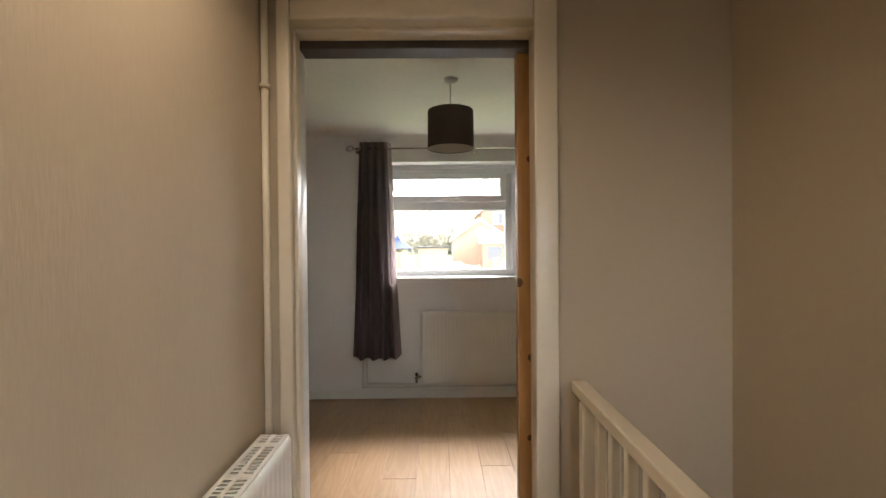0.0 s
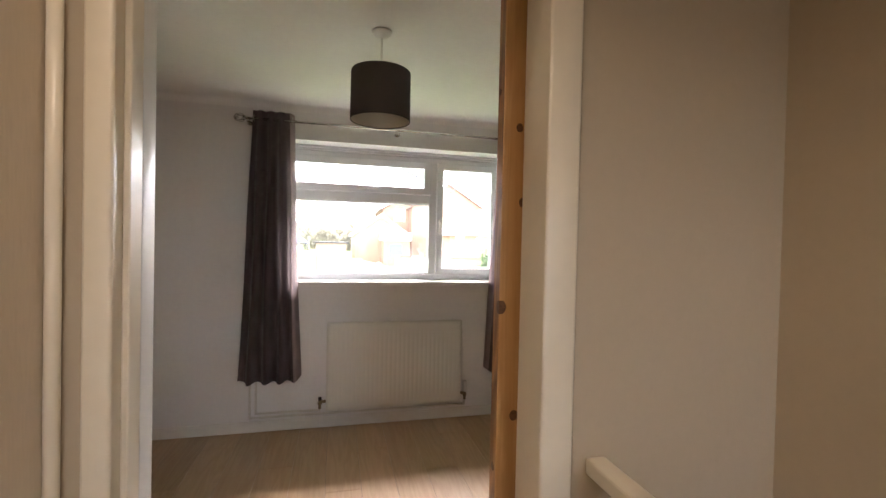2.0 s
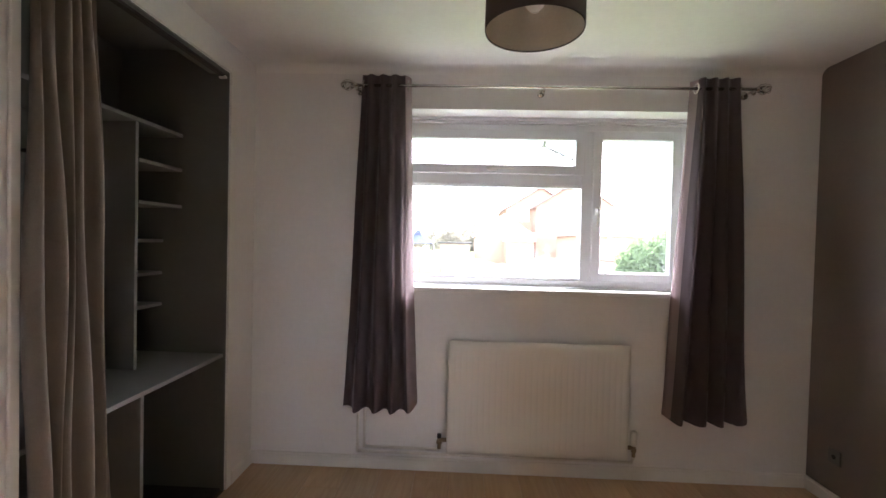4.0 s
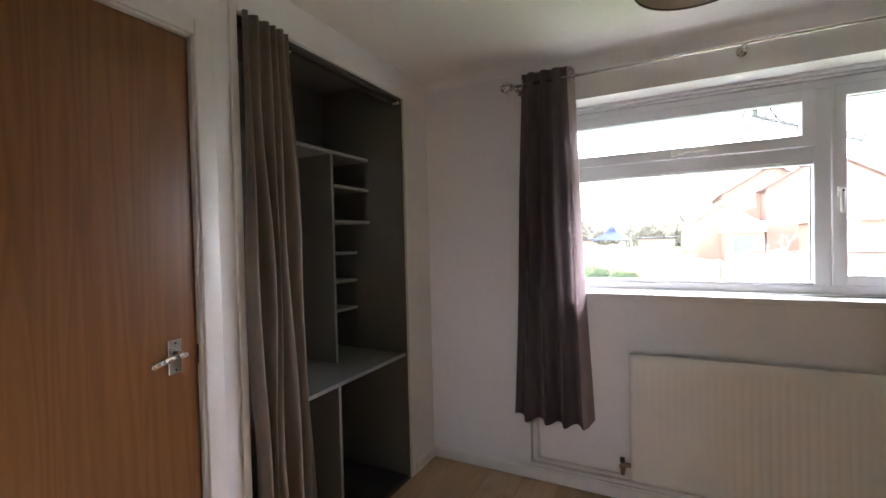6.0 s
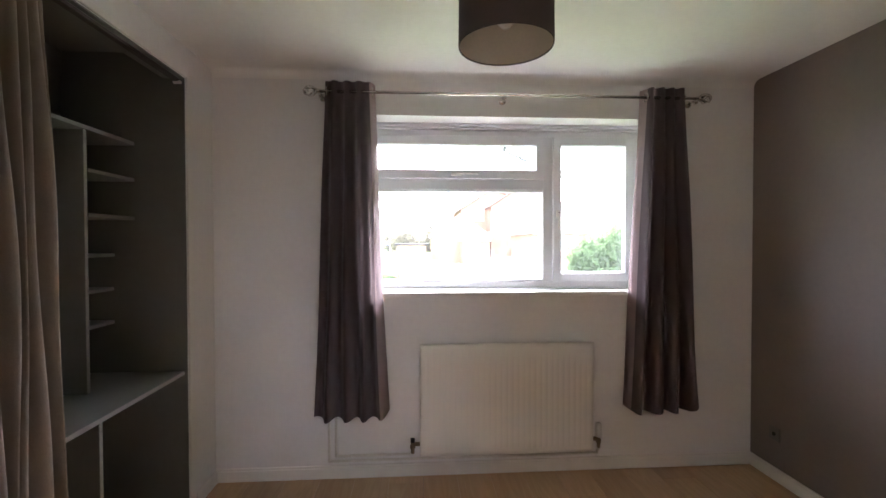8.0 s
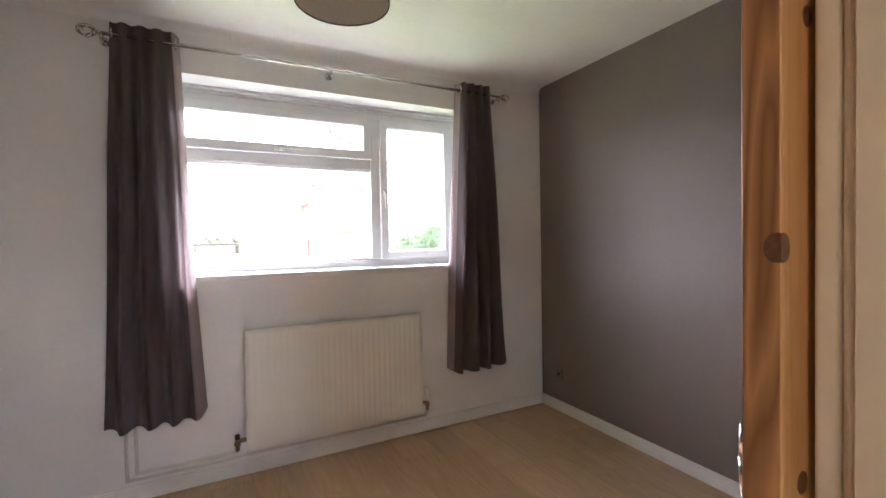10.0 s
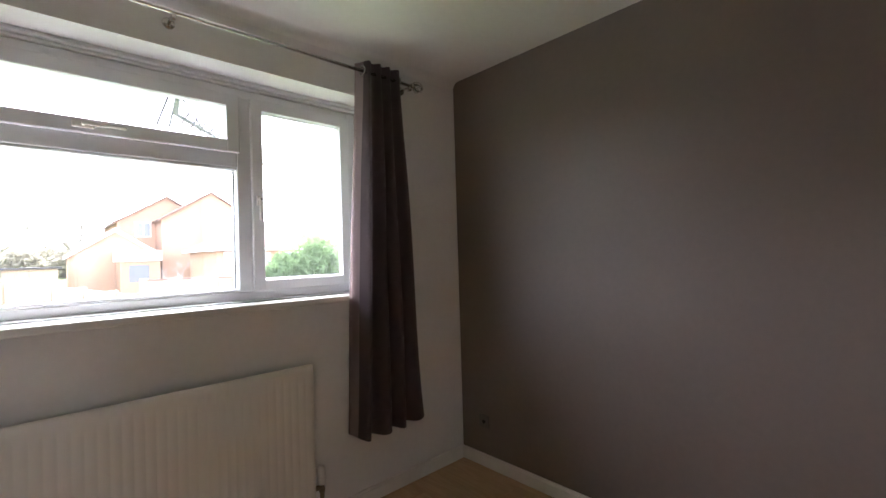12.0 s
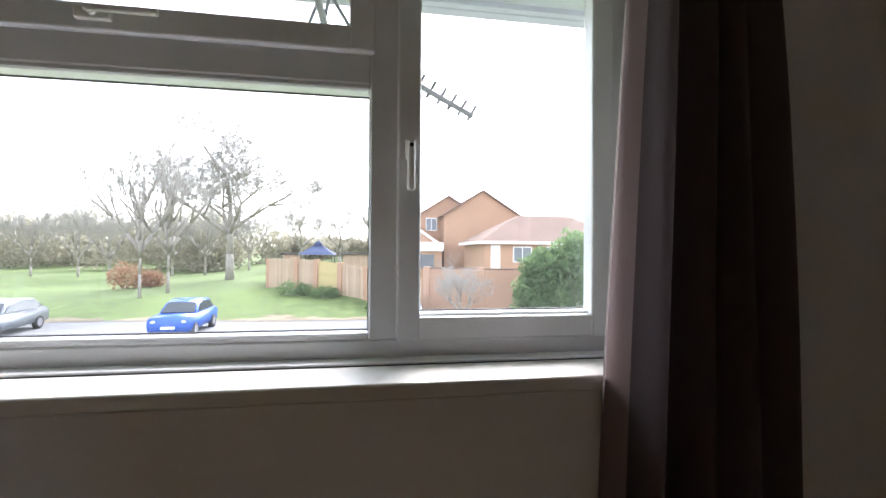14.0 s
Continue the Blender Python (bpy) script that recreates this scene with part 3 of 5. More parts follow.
def curtain_pole():
    t = thing("curtain_pole", (0.24, 3.376, 2.15), "thin brushed chrome curtain pole with caged crystal finials", "curtain pole")
    bm = B()
    rod(bm, (-0.83, 3.376, 2.150), (1.31, 3.376, 2.150), 0.0085, 16)
    part("pole", bm, M_CHROME, t, "", True)
    for x, d in ((-0.83, -1), (1.31, 1)):
        bm = B()
        lathe(bm, [(0.0, -0.004), (0.013, 0.0), (0.013, 0.012), (0.009, 0.016), (0.0, 0.018)], (x, 3.376, 2.150), 16, "X")
        f = part("finial", bm, M_CHROME, t, "chrome finial collar", True)
        bm = B()
        bmesh.ops.create_icosphere(bm, subdivisions=1, radius=0.024, matrix=Matrix.Translation((x + d * 0.038, 3.376, 2.150)) @ Matrix.Diagonal((1.3, 1, 1, 1)))
        part("crystal", bm, M_CRYSTAL, f, "faceted smoky crystal")
        bm = B()
        for k in range(6):
            a = 2 * math.pi * k / 6
            pts = []
            for q in range(7):
                b = math.pi * q / 6
                pts.append((x + d * (0.038 - 0.036 * math.cos(b)), 3.376 + 0.028 * math.sin(b) * math.cos(a + b * 0.6), 2.150 + 0.028 * math.sin(b) * math.sin(a + b * 0.6)))
            for p, q in zip(pts, pts[1:]):
                rod(bm, p, q, 0.0022, 6)
        part("cage", bm, M_CHROME, f, "twisted chrome wire cage", True)
    for x in (-0.815, 0.195, 1.295):
        bm = B()
        rod(bm, (x, YW - 0.001, 2.140), (x, 3.372, 2.140), 0.006)
        lathe(bm, [(0.0, 0.0), (0.022, 0.0), (0.020, -0.006), (0.0, -0.008)], (x, YW, 2.140), 16, "Y")
        box(bm, x - 0.007, x + 0.007, 3.366, 3.386, 2.118, 2.143, 0.003)
        part("bracket", bm, M_CHROME, t, "chrome wall bracket", True)
    return t


curtain_pole()


# ---- radiators ----
def panel_radiator(length, height, depth, label, grill=False):
    """A pressed steel panel radiator: length along x, front towards -y, base at z 0."""
    t = thing("radiator", (0, 0, 0), label, "radiator")
    bm = B()
    n = int(length / 0.0333)
    step = (length - 0.05) / n
    prof = [(0.0, 0.010), (0.006, 0.002), (0.025, 0.0)]
    for i in range(n):
        x = 0.025 + i * step
        prof += [(x + step * 0.30, 0.0), (x + step * 0.42, 0.0016), (x + step * 0.58, 0.0016), (x + step * 0.70, 0.0)]
    prof += [(length - 0.025, 0.0), (length - 0.006, 0.002), (length, 0.010)]
    levels = [(0.0, 0.010, 0.0), (0.006, 0.002, 0.0), (0.028, 0.0, 0.0), (0.045, 0.0, 1.0), (height - 0.045, 0.0, 1.0), (height - 0.028, 0.0, 0.0),
              (height - 0.006, 0.002, 0.0), (height, 0.010, 0.0)]
    rows = []
    for z, inset, g in levels:
        rows.append([bm.verts.new((x, -depth + max(inset, y if (x < 0.02 or x > length - 0.02) else y * g), z)) for x, y in prof])
    for a, b in zip(rows, rows[1:]):
        for i in range(len(prof) - 1):
            bm.faces.new((a[i], a[i + 1], b[i + 1], b[i]))
    part("front_panel", bm, M_RAD, t, "ribbed cream enamel panel", True)
    bm = B()
    box(bm, 0.001, length - 0.001, -depth + 0.0102, -depth + 0.022, 0.001, height - 0.001, 0.003)
    part("water_panel", bm, M_RAD, t)
    if not grill:
        for x in (0.14, length - 0.16):
            bm = B()
            box(bm, x, x + 0.03, -depth + 0.0225, -0.002, 0.10, height - 0.08)
            part("wall_bracket", bm, M_RAD, t)
        bm = B()
        for i in range(int(length / 0.03) - 2):
            box(bm, 0.04 + i * 0.03, 0.042 + i * 0.03, -depth + 0.0225, -depth + 0.05, 0.05, height - 0.05)
        part("fins", bm, M_RAD, t)
        bm = B()
        box(bm, 0.004, length - 0.004, -depth + 0.0225, -depth + 0.0325, height - 0.012, height - 0.002, 0.002)
        part("top_rail", bm, M_RAD, t)
    else:
        bm = B()
        box(bm, 0.001, length - 0.001, -0.03, -0.018, 0.001, height - 0.001, 0.003)
        part("rear_panel", bm, M_RAD, t)
        for x in (0.0005, length - 0.0025):
            bm = B()
            box(bm, x, x + 0.002, -depth + 0.0225, -0.031, 0.02, height - 0.002)
            part("side_cover", bm, M_RAD, t)
        bm = B()
        w0, w1 = -depth + 0.010, -0.018
        for y in (w0, (w0 + w1) / 2 - 0.004, w1 - 0.012):
            box(bm, 0.0, length, y, y + 0.012, height, height + 0.004)
        k = 0
        x = 0.004
        while x < length - 0.004:
            wide = 0.026 if k % 9 == 0 else 0.006
            box(bm, x, min(x + wide, length), w0 + 0.012, w1 - 0.012, height + 0.0002, height + 0.0038)
            x += wide + 0.010
            k += 1
        part("top_grille", bm, M_RAD, t, "slotted cream enamel grille")
    return t


def valve(parent, x, y, z, trv):
    bm = B()
    rod(bm, (x, y, z - 0.05), (x, y, z + 0.012), 0.010, 12)
    rod(bm, (x, y, z), (x + (0.045 if not trv else -0.045), y, z), 0.011, 12)
    lathe(bm, [(0.0, -0.022), (0.015, -0.022), (0.015, -0.004), (0.0, -0.004)], (x, y, z), 6)
    v = part("valve", bm, M_BRASS, parent, "dull brass radiator valve", True)
    bm = B()
    if trv:
        lathe(bm, [(0.0, 0.012), (0.016, 0.012), (0.017, 0.05), (0.016, 0.085), (0.012, 0.092), (0.0, 0.093)], (x, y, z), 16)
        part("thermostat_head", bm, M_PLASTIC, v, "white thermostatic valve head", True)
    else:
        lathe(bm, [(0.0, 0.012), (0.012, 0.012), (0.012, 0.032), (0.0, 0.034)], (x, y, z), 12)
        part("lockshield_cap", bm, M_DARK, v, "dark lockshield cap", True)


rad = panel_radiator(0.992, 0.628, 0.070, "cream enamel panel radiator under the window")
rad.matrix_world = Matrix.Translation((-0.281, YW - 0.001, 0.133))
bpy.context.view_layer.update()
valve(rad, -0.322, 3.418, 0.195, False)
valve(rad, 0.752, 3.418, 0.195, True)


def pipe(name, pts, r, label, parent=None, material=None):
    bm = B()
    for a, b in zip(pts, pts[1:]):
        rod(bm, a, b, r, 12)
    for p in pts[1:-1]:
        ball(bm, p, r * 1.02, 12)
    return tagged(part(name, bm, material or M_PIPE, parent, "", True), label=label, category="pipe")


pipe("heating_pipe", [(-0.752, YW - 0.012, 0.70), (-0.752, YW - 0.012, 0.128), (-0.322, YW - 0.012, 0.128), (-0.322, 3.418, 0.140)], 0.0075,
     "painted copper pipe feeding the radiator under the window")
pipe("heating_pipe", [(-0.790, YW - 0.012, 0.70), (-0.790, YW - 0.012, 0.100), (0.752, YW - 0.012, 0.100), (0.752, 3.418, 0.140)], 0.0075,
     "painted copper pipe running along the skirting board")


# ---- ceiling pendant ----
def pendant():
    x, y = -0.047, 2.207
    t = thing("pendant_lamp", (x, y, ZC), "brown drum lampshade on a white ceiling pendant", "lamp")
    bm = B()
    lathe(bm, [(0.0, -0.030), (0.012, -0.030), (0.030, -0.020), (0.042, -0.008), (0.045, 0.0), (0.0, 0.0)], (x, y, ZC), 28)
    part("ceiling_rose", bm, M_PLASTIC, t, "white plastic ceiling rose", True)
    bm = B()
    rod(bm, (x, y, ZC - 0.03), (x, y, 2.10), 0.0045, 10)
    part("flex", bm, M_PLASTIC, t, "white flex")
    bm = B()
    lathe(bm, [(0.1295, 2.099), (0.1310, 2.102), (0.1320, 2.097), (0.1335, 1.890), (0.1325, 1.885), (0.1305, 1.888)], (x, y, 0), 56)
    sh = part("shade", bm, M_SHADE, t, "dark brown fabric drum", True)
    bm = B()
    lathe(bm, [(0.1290, 2.097), (0.1303, 1.889)], (x, y, 0), 56)
    part("lining", bm, M_LINER, sh, "pale card lining", True)
    bm = B()
    lathe(bm, [(0.020, 2.075), (0.020, 2.080), (0.026, 2.080), (0.026, 2.075), (0.020, 2.075)], (x, y, 0), 20)
    for k in range(3):
        a = 2 * math.pi * k / 3
        rod(bm, (x + 0.024 * math.cos(a), y + 0.024 * math.sin(a), 2.077), (x + 0.129 * math.cos(a), y + 0.129 * math.sin(a), 2.085), 0.002, 6)
    part("spider", bm, M_PLASTIC, sh, "white wire carrier")
    bm = B()
    lathe(bm, [(0.0, 2.098), (0.010, 2.096), (0.018, 2.085), (0.018, 2.050), (0.015, 2.040), (0.0, 2.040)], (x, y, 0), 20)
    part("lampholder", bm, M_PLASTIC, t, "white lampholder", True)
    bm = B()
    lathe(bm, [(0.013, 2.040), (0.014, 2.025), (0.024, 2.000), (0.028, 1.975), (0.024, 1.952), (0.012, 1.939), (0.0, 1.937)], (x, y, 0), 20)
    part("bulb", bm, mat("opal_bulb", (0.85, 0.83, 0.78), 0.25, stain=0.01), t, "unlit opal bulb", True)
    return t


pendant()


# ---- closed door in the left wall ----
def closed_door():
    bm = B()
    x = XL
    box(bm, x - 0.1, x + 0.002, LD0, LD0 + 0.016, 0, LDZ, 0.002)
    box(bm, x - 0.1, x + 0.002, LD1 - 0.012, LD1, 0, LDZ, 0.002)
    box(bm, x - 0.1, x + 0.002, LD0 + 0.016, LD1 - 0.012, LDZ - 0.012, LDZ, 0.002)
    d = structure("door_2", bm, M_WHITE, "closed brown veneered flush door in a white frame", "door")
    for y0, y1, z0, z1 in ((LD0 - 0.045, LD0 + 0.008, 0, LDZ + 0.045), (LD1 - 0.006, LD1 + 0.055, 0, LDZ + 0.045), (LD0 + 0.009, LD1 - 0.007, LDZ - 0.006, LDZ + 0.045)):
        bm = B()
        box(bm, x + 0.0025, x + 0.016, y0, y1, z0, z1, 0.005, 2)
        part("architrave", bm, M_WHITE, d, "", True)
    bm = B()
    box(bm, x - 0.052, x - 0.012, LD0 + 0.019, LD1 - 0.015, 0.006, LDZ - 0.015, 0.002)
    leaf = part("leaf", bm, M_VENEER, d, "glossy brown sapele veneer leaf")
    bm = B()
    box(bm, x - 0.0118, x - 0.006, 1.867, 1.908, 0.958, 1.060, 0.002)
    pl = part("handle_plate", bm, M_CHROME, leaf, "satin chrome latch plate")
    bm = B()
    rod(bm, (x - 0.006, 1.888, 1.020), (x + 0.040, 1.888, 1.020), 0.008, 14)
    ball(bm, (x + 0.040, 1.888, 1.020), 0.0085, 12)
    pts = [(x + 0.040, 1.888, 1.020), (x + 0.042, 1.868, 1.020), (x + 0.042, 1.828, 1.014), (x + 0.040, 1.800, 1.006)]
    for a, b in zip(pts, pts[1:]):
        rod(bm, a, b, 0.0085, 14)
        ball(bm, b, 0.0085, 12)
    part("lever", bm, M_CHROME, leaf, "satin chrome lever handle", True)
    bm = B()
    rod(bm, (x - 0.006, 1.888, 0.970), (x - 0.004, 1.888, 0.970), 0.003, 8)
    rod(bm, (x - 0.006, 1.888, 1.050), (x - 0.004, 1.888, 1.050), 0.003, 8)
    part("screw", bm, M_DARK, leaf)
    bm = B()
    box(bm, x - 0.030, x - 0.011, LD1 - 0.0148, LD1 - 0.0125, 0.97, 1.03)
    part("strike_plate", bm, M_DARK, d)
    return d


closed_door()
bm = B()
box(bm, XL - 0.2, XL - 0.101, LD0 - 0.05, LD1 + 0.05, 0, LDZ + 0.05)
structure("cupboard_backing", bm, M_WARD, "plain wall behind the closed door", "wall")


# ---- built-in cupboard ----
def cupboard():
    x1, xb = XL - 0.1, -1.985
    t = thing("built_in_cupboard", (-1.7, 2.65, 0.0), "open grey-green built-in cupboard with shelves and dividers", "cupboard")
    for name, q in (("back_panel", (xb - 0.02, xb, CU0 - 0.05, CU1 + 0.03, 0.0, 2.27)), ("side_panel", (xb, XL - 0.001, CU1 - 0.005, CU1 + 0.03, 0.0, 2.13)),
                    ("side_panel", (xb, x1, CU0 - 0.05, CU0 - 0.03, 0.0, 2.27)), ("side_panel", (xb, x1 - 0.001, CU1 + 0.012, CU1 + 0.03, 2.1305, 2.25)), ("top_panel", (xb, x1, CU0 - 0.03, CU1 + 0.012, 2.25, 2.27)), ("lintel_lining", (x1 + 0.001, XL - 0.001, CU0, CU1 - 0.0055, CUZ - 0.005, CUZ + 0.003))):
        bm = B()
        box(bm, *q)
        part(name, bm, M_WARD, t)
    bm = B()
    box(bm, xb, XL - 0.02, CU0 - 0.03, CU1 + 0.012, 0.0005, 0.012)
    part("base", bm, M_DARKFLOOR, t, "dark lino cupboard floor")
    bm = B()
    box(bm, xb, x1 - 0.001, CU1 + 0.000, CU1 + 0.0118, 0.013, 0.075, 0.002)
    part("plinth", bm, M_WHITE, t)
    def board(name, *q, label=""):
        bm = B()
        box(bm, *q, 0.0015)
        return part(name, bm, M_SHELF, t, label)
    post_y = 2.872
    board("broad_shelf", xb + 0.001, XL - 0.012, CU0 - 0.029, CU1 - 0.001, 0.690, 0.708, label="broad pale grey shelf")
    board("divider", xb + 0.001, -1.655, post_y - 0.018, post_y, 0.7085, 1.800)
    board("divider", xb + 0.001, -1.470, 2.655, 2.673, 0.0125, 0.6895)
    board("top_shelf", xb + 0.001, -1.650, CU0 - 0.029, CU1 + 0.0115, 1.8005, 1.818)
    for z, d in ((1.628, 0.0), (1.443, 0.0), (1.268, 0.19), (1.106, 0.20), (0.946, 0.20)):
        board("small_shelf", xb + 0.001, -1.652 - d * 0.5, post_y + 0.0005, CU1 + 0.0115, z, z + 0.016)
    bm = B()
    rod(bm, (xb, 2.66, 1.63), (xb + 0.05, 2.66, 1.625), 0.008, 10)
    ball(bm, (xb + 0.055, 2.66, 1.625), 0.014, 10)
    part("coat_peg", bm, M_DARK, t, "dark coat peg", True)
    # white facing strips round the opening
    for y0, y1, z0, z1 in ((CU1 + 0.0005, CU1 + 0.048, 0.0, CUZ + 0.03), (CU0 - 0.03, CU0 - 0.0005, 0.0, CUZ + 0.03), (CU0, CU1, CUZ + 0.0005, CUZ + 0.03)):
        bm = B()
        box(bm, XL + 0.0005, XL + 0.012, y0, y1, z0, z1, 0.003)
        part("facing", bm, M_WHITE, t, "white facing strip")
    bm = B()
    box(bm, XL - 0.045, XL - 0.020, CU0 + 0.002, CU1 - 0.002, CUZ - 0.021, CUZ - 0.0055, 0.002)
    tr = part("curtain_track", bm, M_TRACK, t, "dark brown curtain track")
    bm = B()
    box(bm, XL - 0.048, XL - 0.012, CU1 - 0.018, CU1 - 0.003, CUZ - 0.03, CUZ - 0.0165, 0.002)
    part("end_stop", bm, M_WHITE, tr)
    for y in (2.36, 2.39):
        bm = B()
        box(bm, XL - 0.036, XL - 0.028, y, y + 0.012, CUZ - 0.026, CUZ - 0.0165, 0.001)
        part("glider", bm, M_PLASTIC, tr, "white curtain glider")
    return t


cupboard()
drape = thing("cupboard_curtain", (XL - 0.03, 2.25, 0.02), "taupe linen curtain drawn to one side of the cupboard", "curtain")
bm = curtain_mesh(2.132, 2.332, 2.132, 2.402, 0.03, CUZ + 0.004, XL + 0.030, 5, 0.042, 21, along="y", flare=0.6, sway=0.013)
cl = part("cloth", bm, M_DRAPE, drape, "", True)
so = cl.modifiers.new("thickness", "SOLIDIFY")
so.thickness, so.offset = 0.003, 0

# ---- socket on the grey wall ----
sk = thing("wall_socket", (XR, 3.275, 0.26), "small taupe-painted blanking plate with a dark cable hole", "socket")
bm = B()
box(bm, XR - 0.008, XR - 0.0005, 3.240, 3.312, 0.222, 0.296, 0.003, 2)
pl = part("plate", bm, mat("taupe_plate", (0.17, 0.15, 0.135), 0.45, stain=0.04), sk)
bm = B()
rod(bm, (XR - 0.0085, 3.275, 0.258), (XR - 0.0115, 3.275, 0.258), 0.011, 14)
part("cable_hole", bm, M_DARK, pl)


# ---- landing: radiator, pipe, balustrade ----
hr = panel_radiator(0.90, 0.59, 0.108, "cream double-panel radiator with a slotted top grille", grill=True)
hr.matrix_world = Matrix.Translation((HX0 + 0.004, 0.045, 0.195)) @ Matrix.Rotation(radians(90), 4, "Z")
bpy.context.view_layer.update()
pp = pipe("riser_pipe", [(HX0 + 0.016, YH - 0.030, 0.05), (HX0 + 0.016, YH - 0.030, ZC - 0.002)], 0.0105, "cream painted pipe rising beside the doorway", None, M_GLOSS)
bm = B()
lathe(bm, [(0.0105, -0.006), (0.017, -0.006), (0.017, 0.006), (0.0105, 0.006)], (HX0 + 0.016, YH - 0.030, 1.815), 16)
box(bm, HX0 + 0.001, HX0 + 0.012, YH - 0.038, YH - 0.022, 1.809, 1.821, 0.002)
part("pipe_clip", bm, M_GLOSS, pp, "cream painted pipe clip", True)


def balustrade():
    t = thing("balustrade", (0.277, 0.0, 0.0), "cream painted landing balustrade with square spindles", "railing")
    bm = B()
    box(bm, 0.254, 0.300, -1.69, YH - 0.002, 0.868, 0.903, 0.006, 2)
    part("handrail", bm, M_GLOSS, t, "cream gloss handrail")
    bm = B()
    box(bm, 0.259, 0.295, -1.69, YH - 0.002, 0.060, 0.085, 0.003)
    part("base_rail", bm, M_GLOSS, t)
    bm = B()
    box(bm, 0.2515, 0.302, YH - 0.115, YH - 0.085, 0.0, 0.8675, 0.003)
    part("newel", bm, M_GLOSS, t)
    bm = B()
    box(bm, 0.265, 0.289, -0.012, 0.012, 0.0855, 0.8675, 0.002)
    me = mesh_of("spindle", bm, M_GLOSS)
    y = YH - 0.19
    while y > -1.6:
        o = new("spindle", me)
        o.parent = t
        o.matrix_parent_inverse = t.matrix_world.inverted()
        o.location = (0, y, 0)
        y -= 0.092
    bm = B()
    box(bm, 0.255, 0.299, -1.69, YH - 0.116, 0.0, 0.0595, 0.002)
    part("kerb_rail", bm, M_GLOSS, t)
    return t


balustrade().location.x += 0.035


# ---- outside ----
M_GRASS = mat("winter_grass", (0.115, 0.160, 0.048), 0.95, grain=0.35, grain_scale=2.0, stain=0.25, stain_scale=0.12, bump=0.6, bump_scale=9)
M_BRICK = mat("orange_brick", (0.44, 0.275, 0.185), 0.9, grain=0.2, grain_scale=9, stain=0.12, stain_scale=0.5, bump=0.3, bump_scale=40)
M_TILE = mat("brown_roof_tile", (0.17, 0.105, 0.08), 0.85, grain=0.25, grain_scale=7, stain=0.15, stain_scale=0.6, bump=0.5, bump_scale=20)
M_FENCE = mat("timber_fence", (0.44, 0.33, 0.235), 0.9, grain=0.25, grain_scale=6, stain=0.15, vary=0.15, stretch=(3, 3, 0.4))
M_WOOD_OUT = mat("tree_bark", (0.30, 0.275, 0.24), 0.95, grain=0.3, grain_scale=8, stain=0.2)
M_TWIG = mat("fine_twigs", (0.36, 0.34, 0.31), 0.95, grain=0.3, grain_scale=3)
M_LEAF = mat("evergreen_leaf", (0.12, 0.185, 0.085), 0.8, grain=0.35, grain_scale=5, stain=0.3, stain_scale=1.0)
M_LEAF_D = mat("distant_wood", (0.31, 0.29, 0.22), 0.95, grain=0.12, grain_scale=0.6, stain=0.15, stain_scale=0.12)
M_RUST = mat("copper_hedge", (0.36, 0.21, 0.13), 0.95, grain=0.35, grain_scale=3, stain=0.2)
let_light_through(M_LEAF, 0.40, (0.26, 0.38, 0.16))
let_light_through(M_LEAF_D, 0.45, (0.46, 0.43, 0.33))
let_light_through(M_RUST, 0.4, (0.50, 0.32, 0.22))
M_PALECAR = mat("pale_blue_car_paint", (0.36, 0.47, 0.68), 0.3, stain=0.04, stain_scale=2)
M_MUD = mat("muddy_verge", (0.22, 0.18, 0.12), 0.95, grain=0.35, grain_scale=3, stain=0.3, stain_scale=0.8, bump=0.5, bump_scale=12)
M_PALEPANEL = mat("pale_painted_boards", (0.60, 0.66, 0.70), 0.7, grain=0.06, grain_scale=8, stain=0.08)
M_YELLOW = mat("yellow_pine_boards", (0.50, 0.41, 0.20), 0.8, grain=0.15, grain_scale=6, stain=0.1)
M_BLUECAR = mat("blue_car_paint", (0.03, 0.11, 0.46), 0.25, stain=0.04, stain_scale=2)
M_SILVER = mat("silver_car_paint", (0.22, 0.24, 0.27), 0.3, metal=0.3, stain=0.04, stain_scale=2)
M_CARGLASS = mat("dark_car_glass", (0.05, 0.06, 0.07), 0.1, stain=0.05)
M_TYRE = mat("tyre_rubber", (0.03, 0.03, 0.03), 0.85, grain=0.1)
M_HOUSEGLASS = mat("pale_reflecting_glass", (0.17, 0.19, 0.22), 0.15, stain=0.1, stain_scale=1.0)
M_FASCIA = mat("white_fascia", (0.78, 0.78, 0.78), 0.5, stain=0.04)
M_BLUECLOTH = mat("navy_canopy", (0.03, 0.05, 0.13), 0.8, grain=0.1, stain=0.1)
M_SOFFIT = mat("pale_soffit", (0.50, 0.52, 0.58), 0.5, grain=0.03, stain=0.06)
M_ALU = mat("aluminium", (0.24, 0.24, 0.26), 0.6, metal=0.3, grain=0.1)


def ground_z(x, y):
    k = smooth(-26, -2, x)
    bank = smooth(25.5, 34, y) * (0.30 + 0.95 * k) + smooth(36, 62, y) * (0.10 + 0.55 * k)
    return -2.38 + bank + smooth(62, 220, y) * 6 + 0.06 * math.sin(x * 0.3) * smooth(33, 45, y)


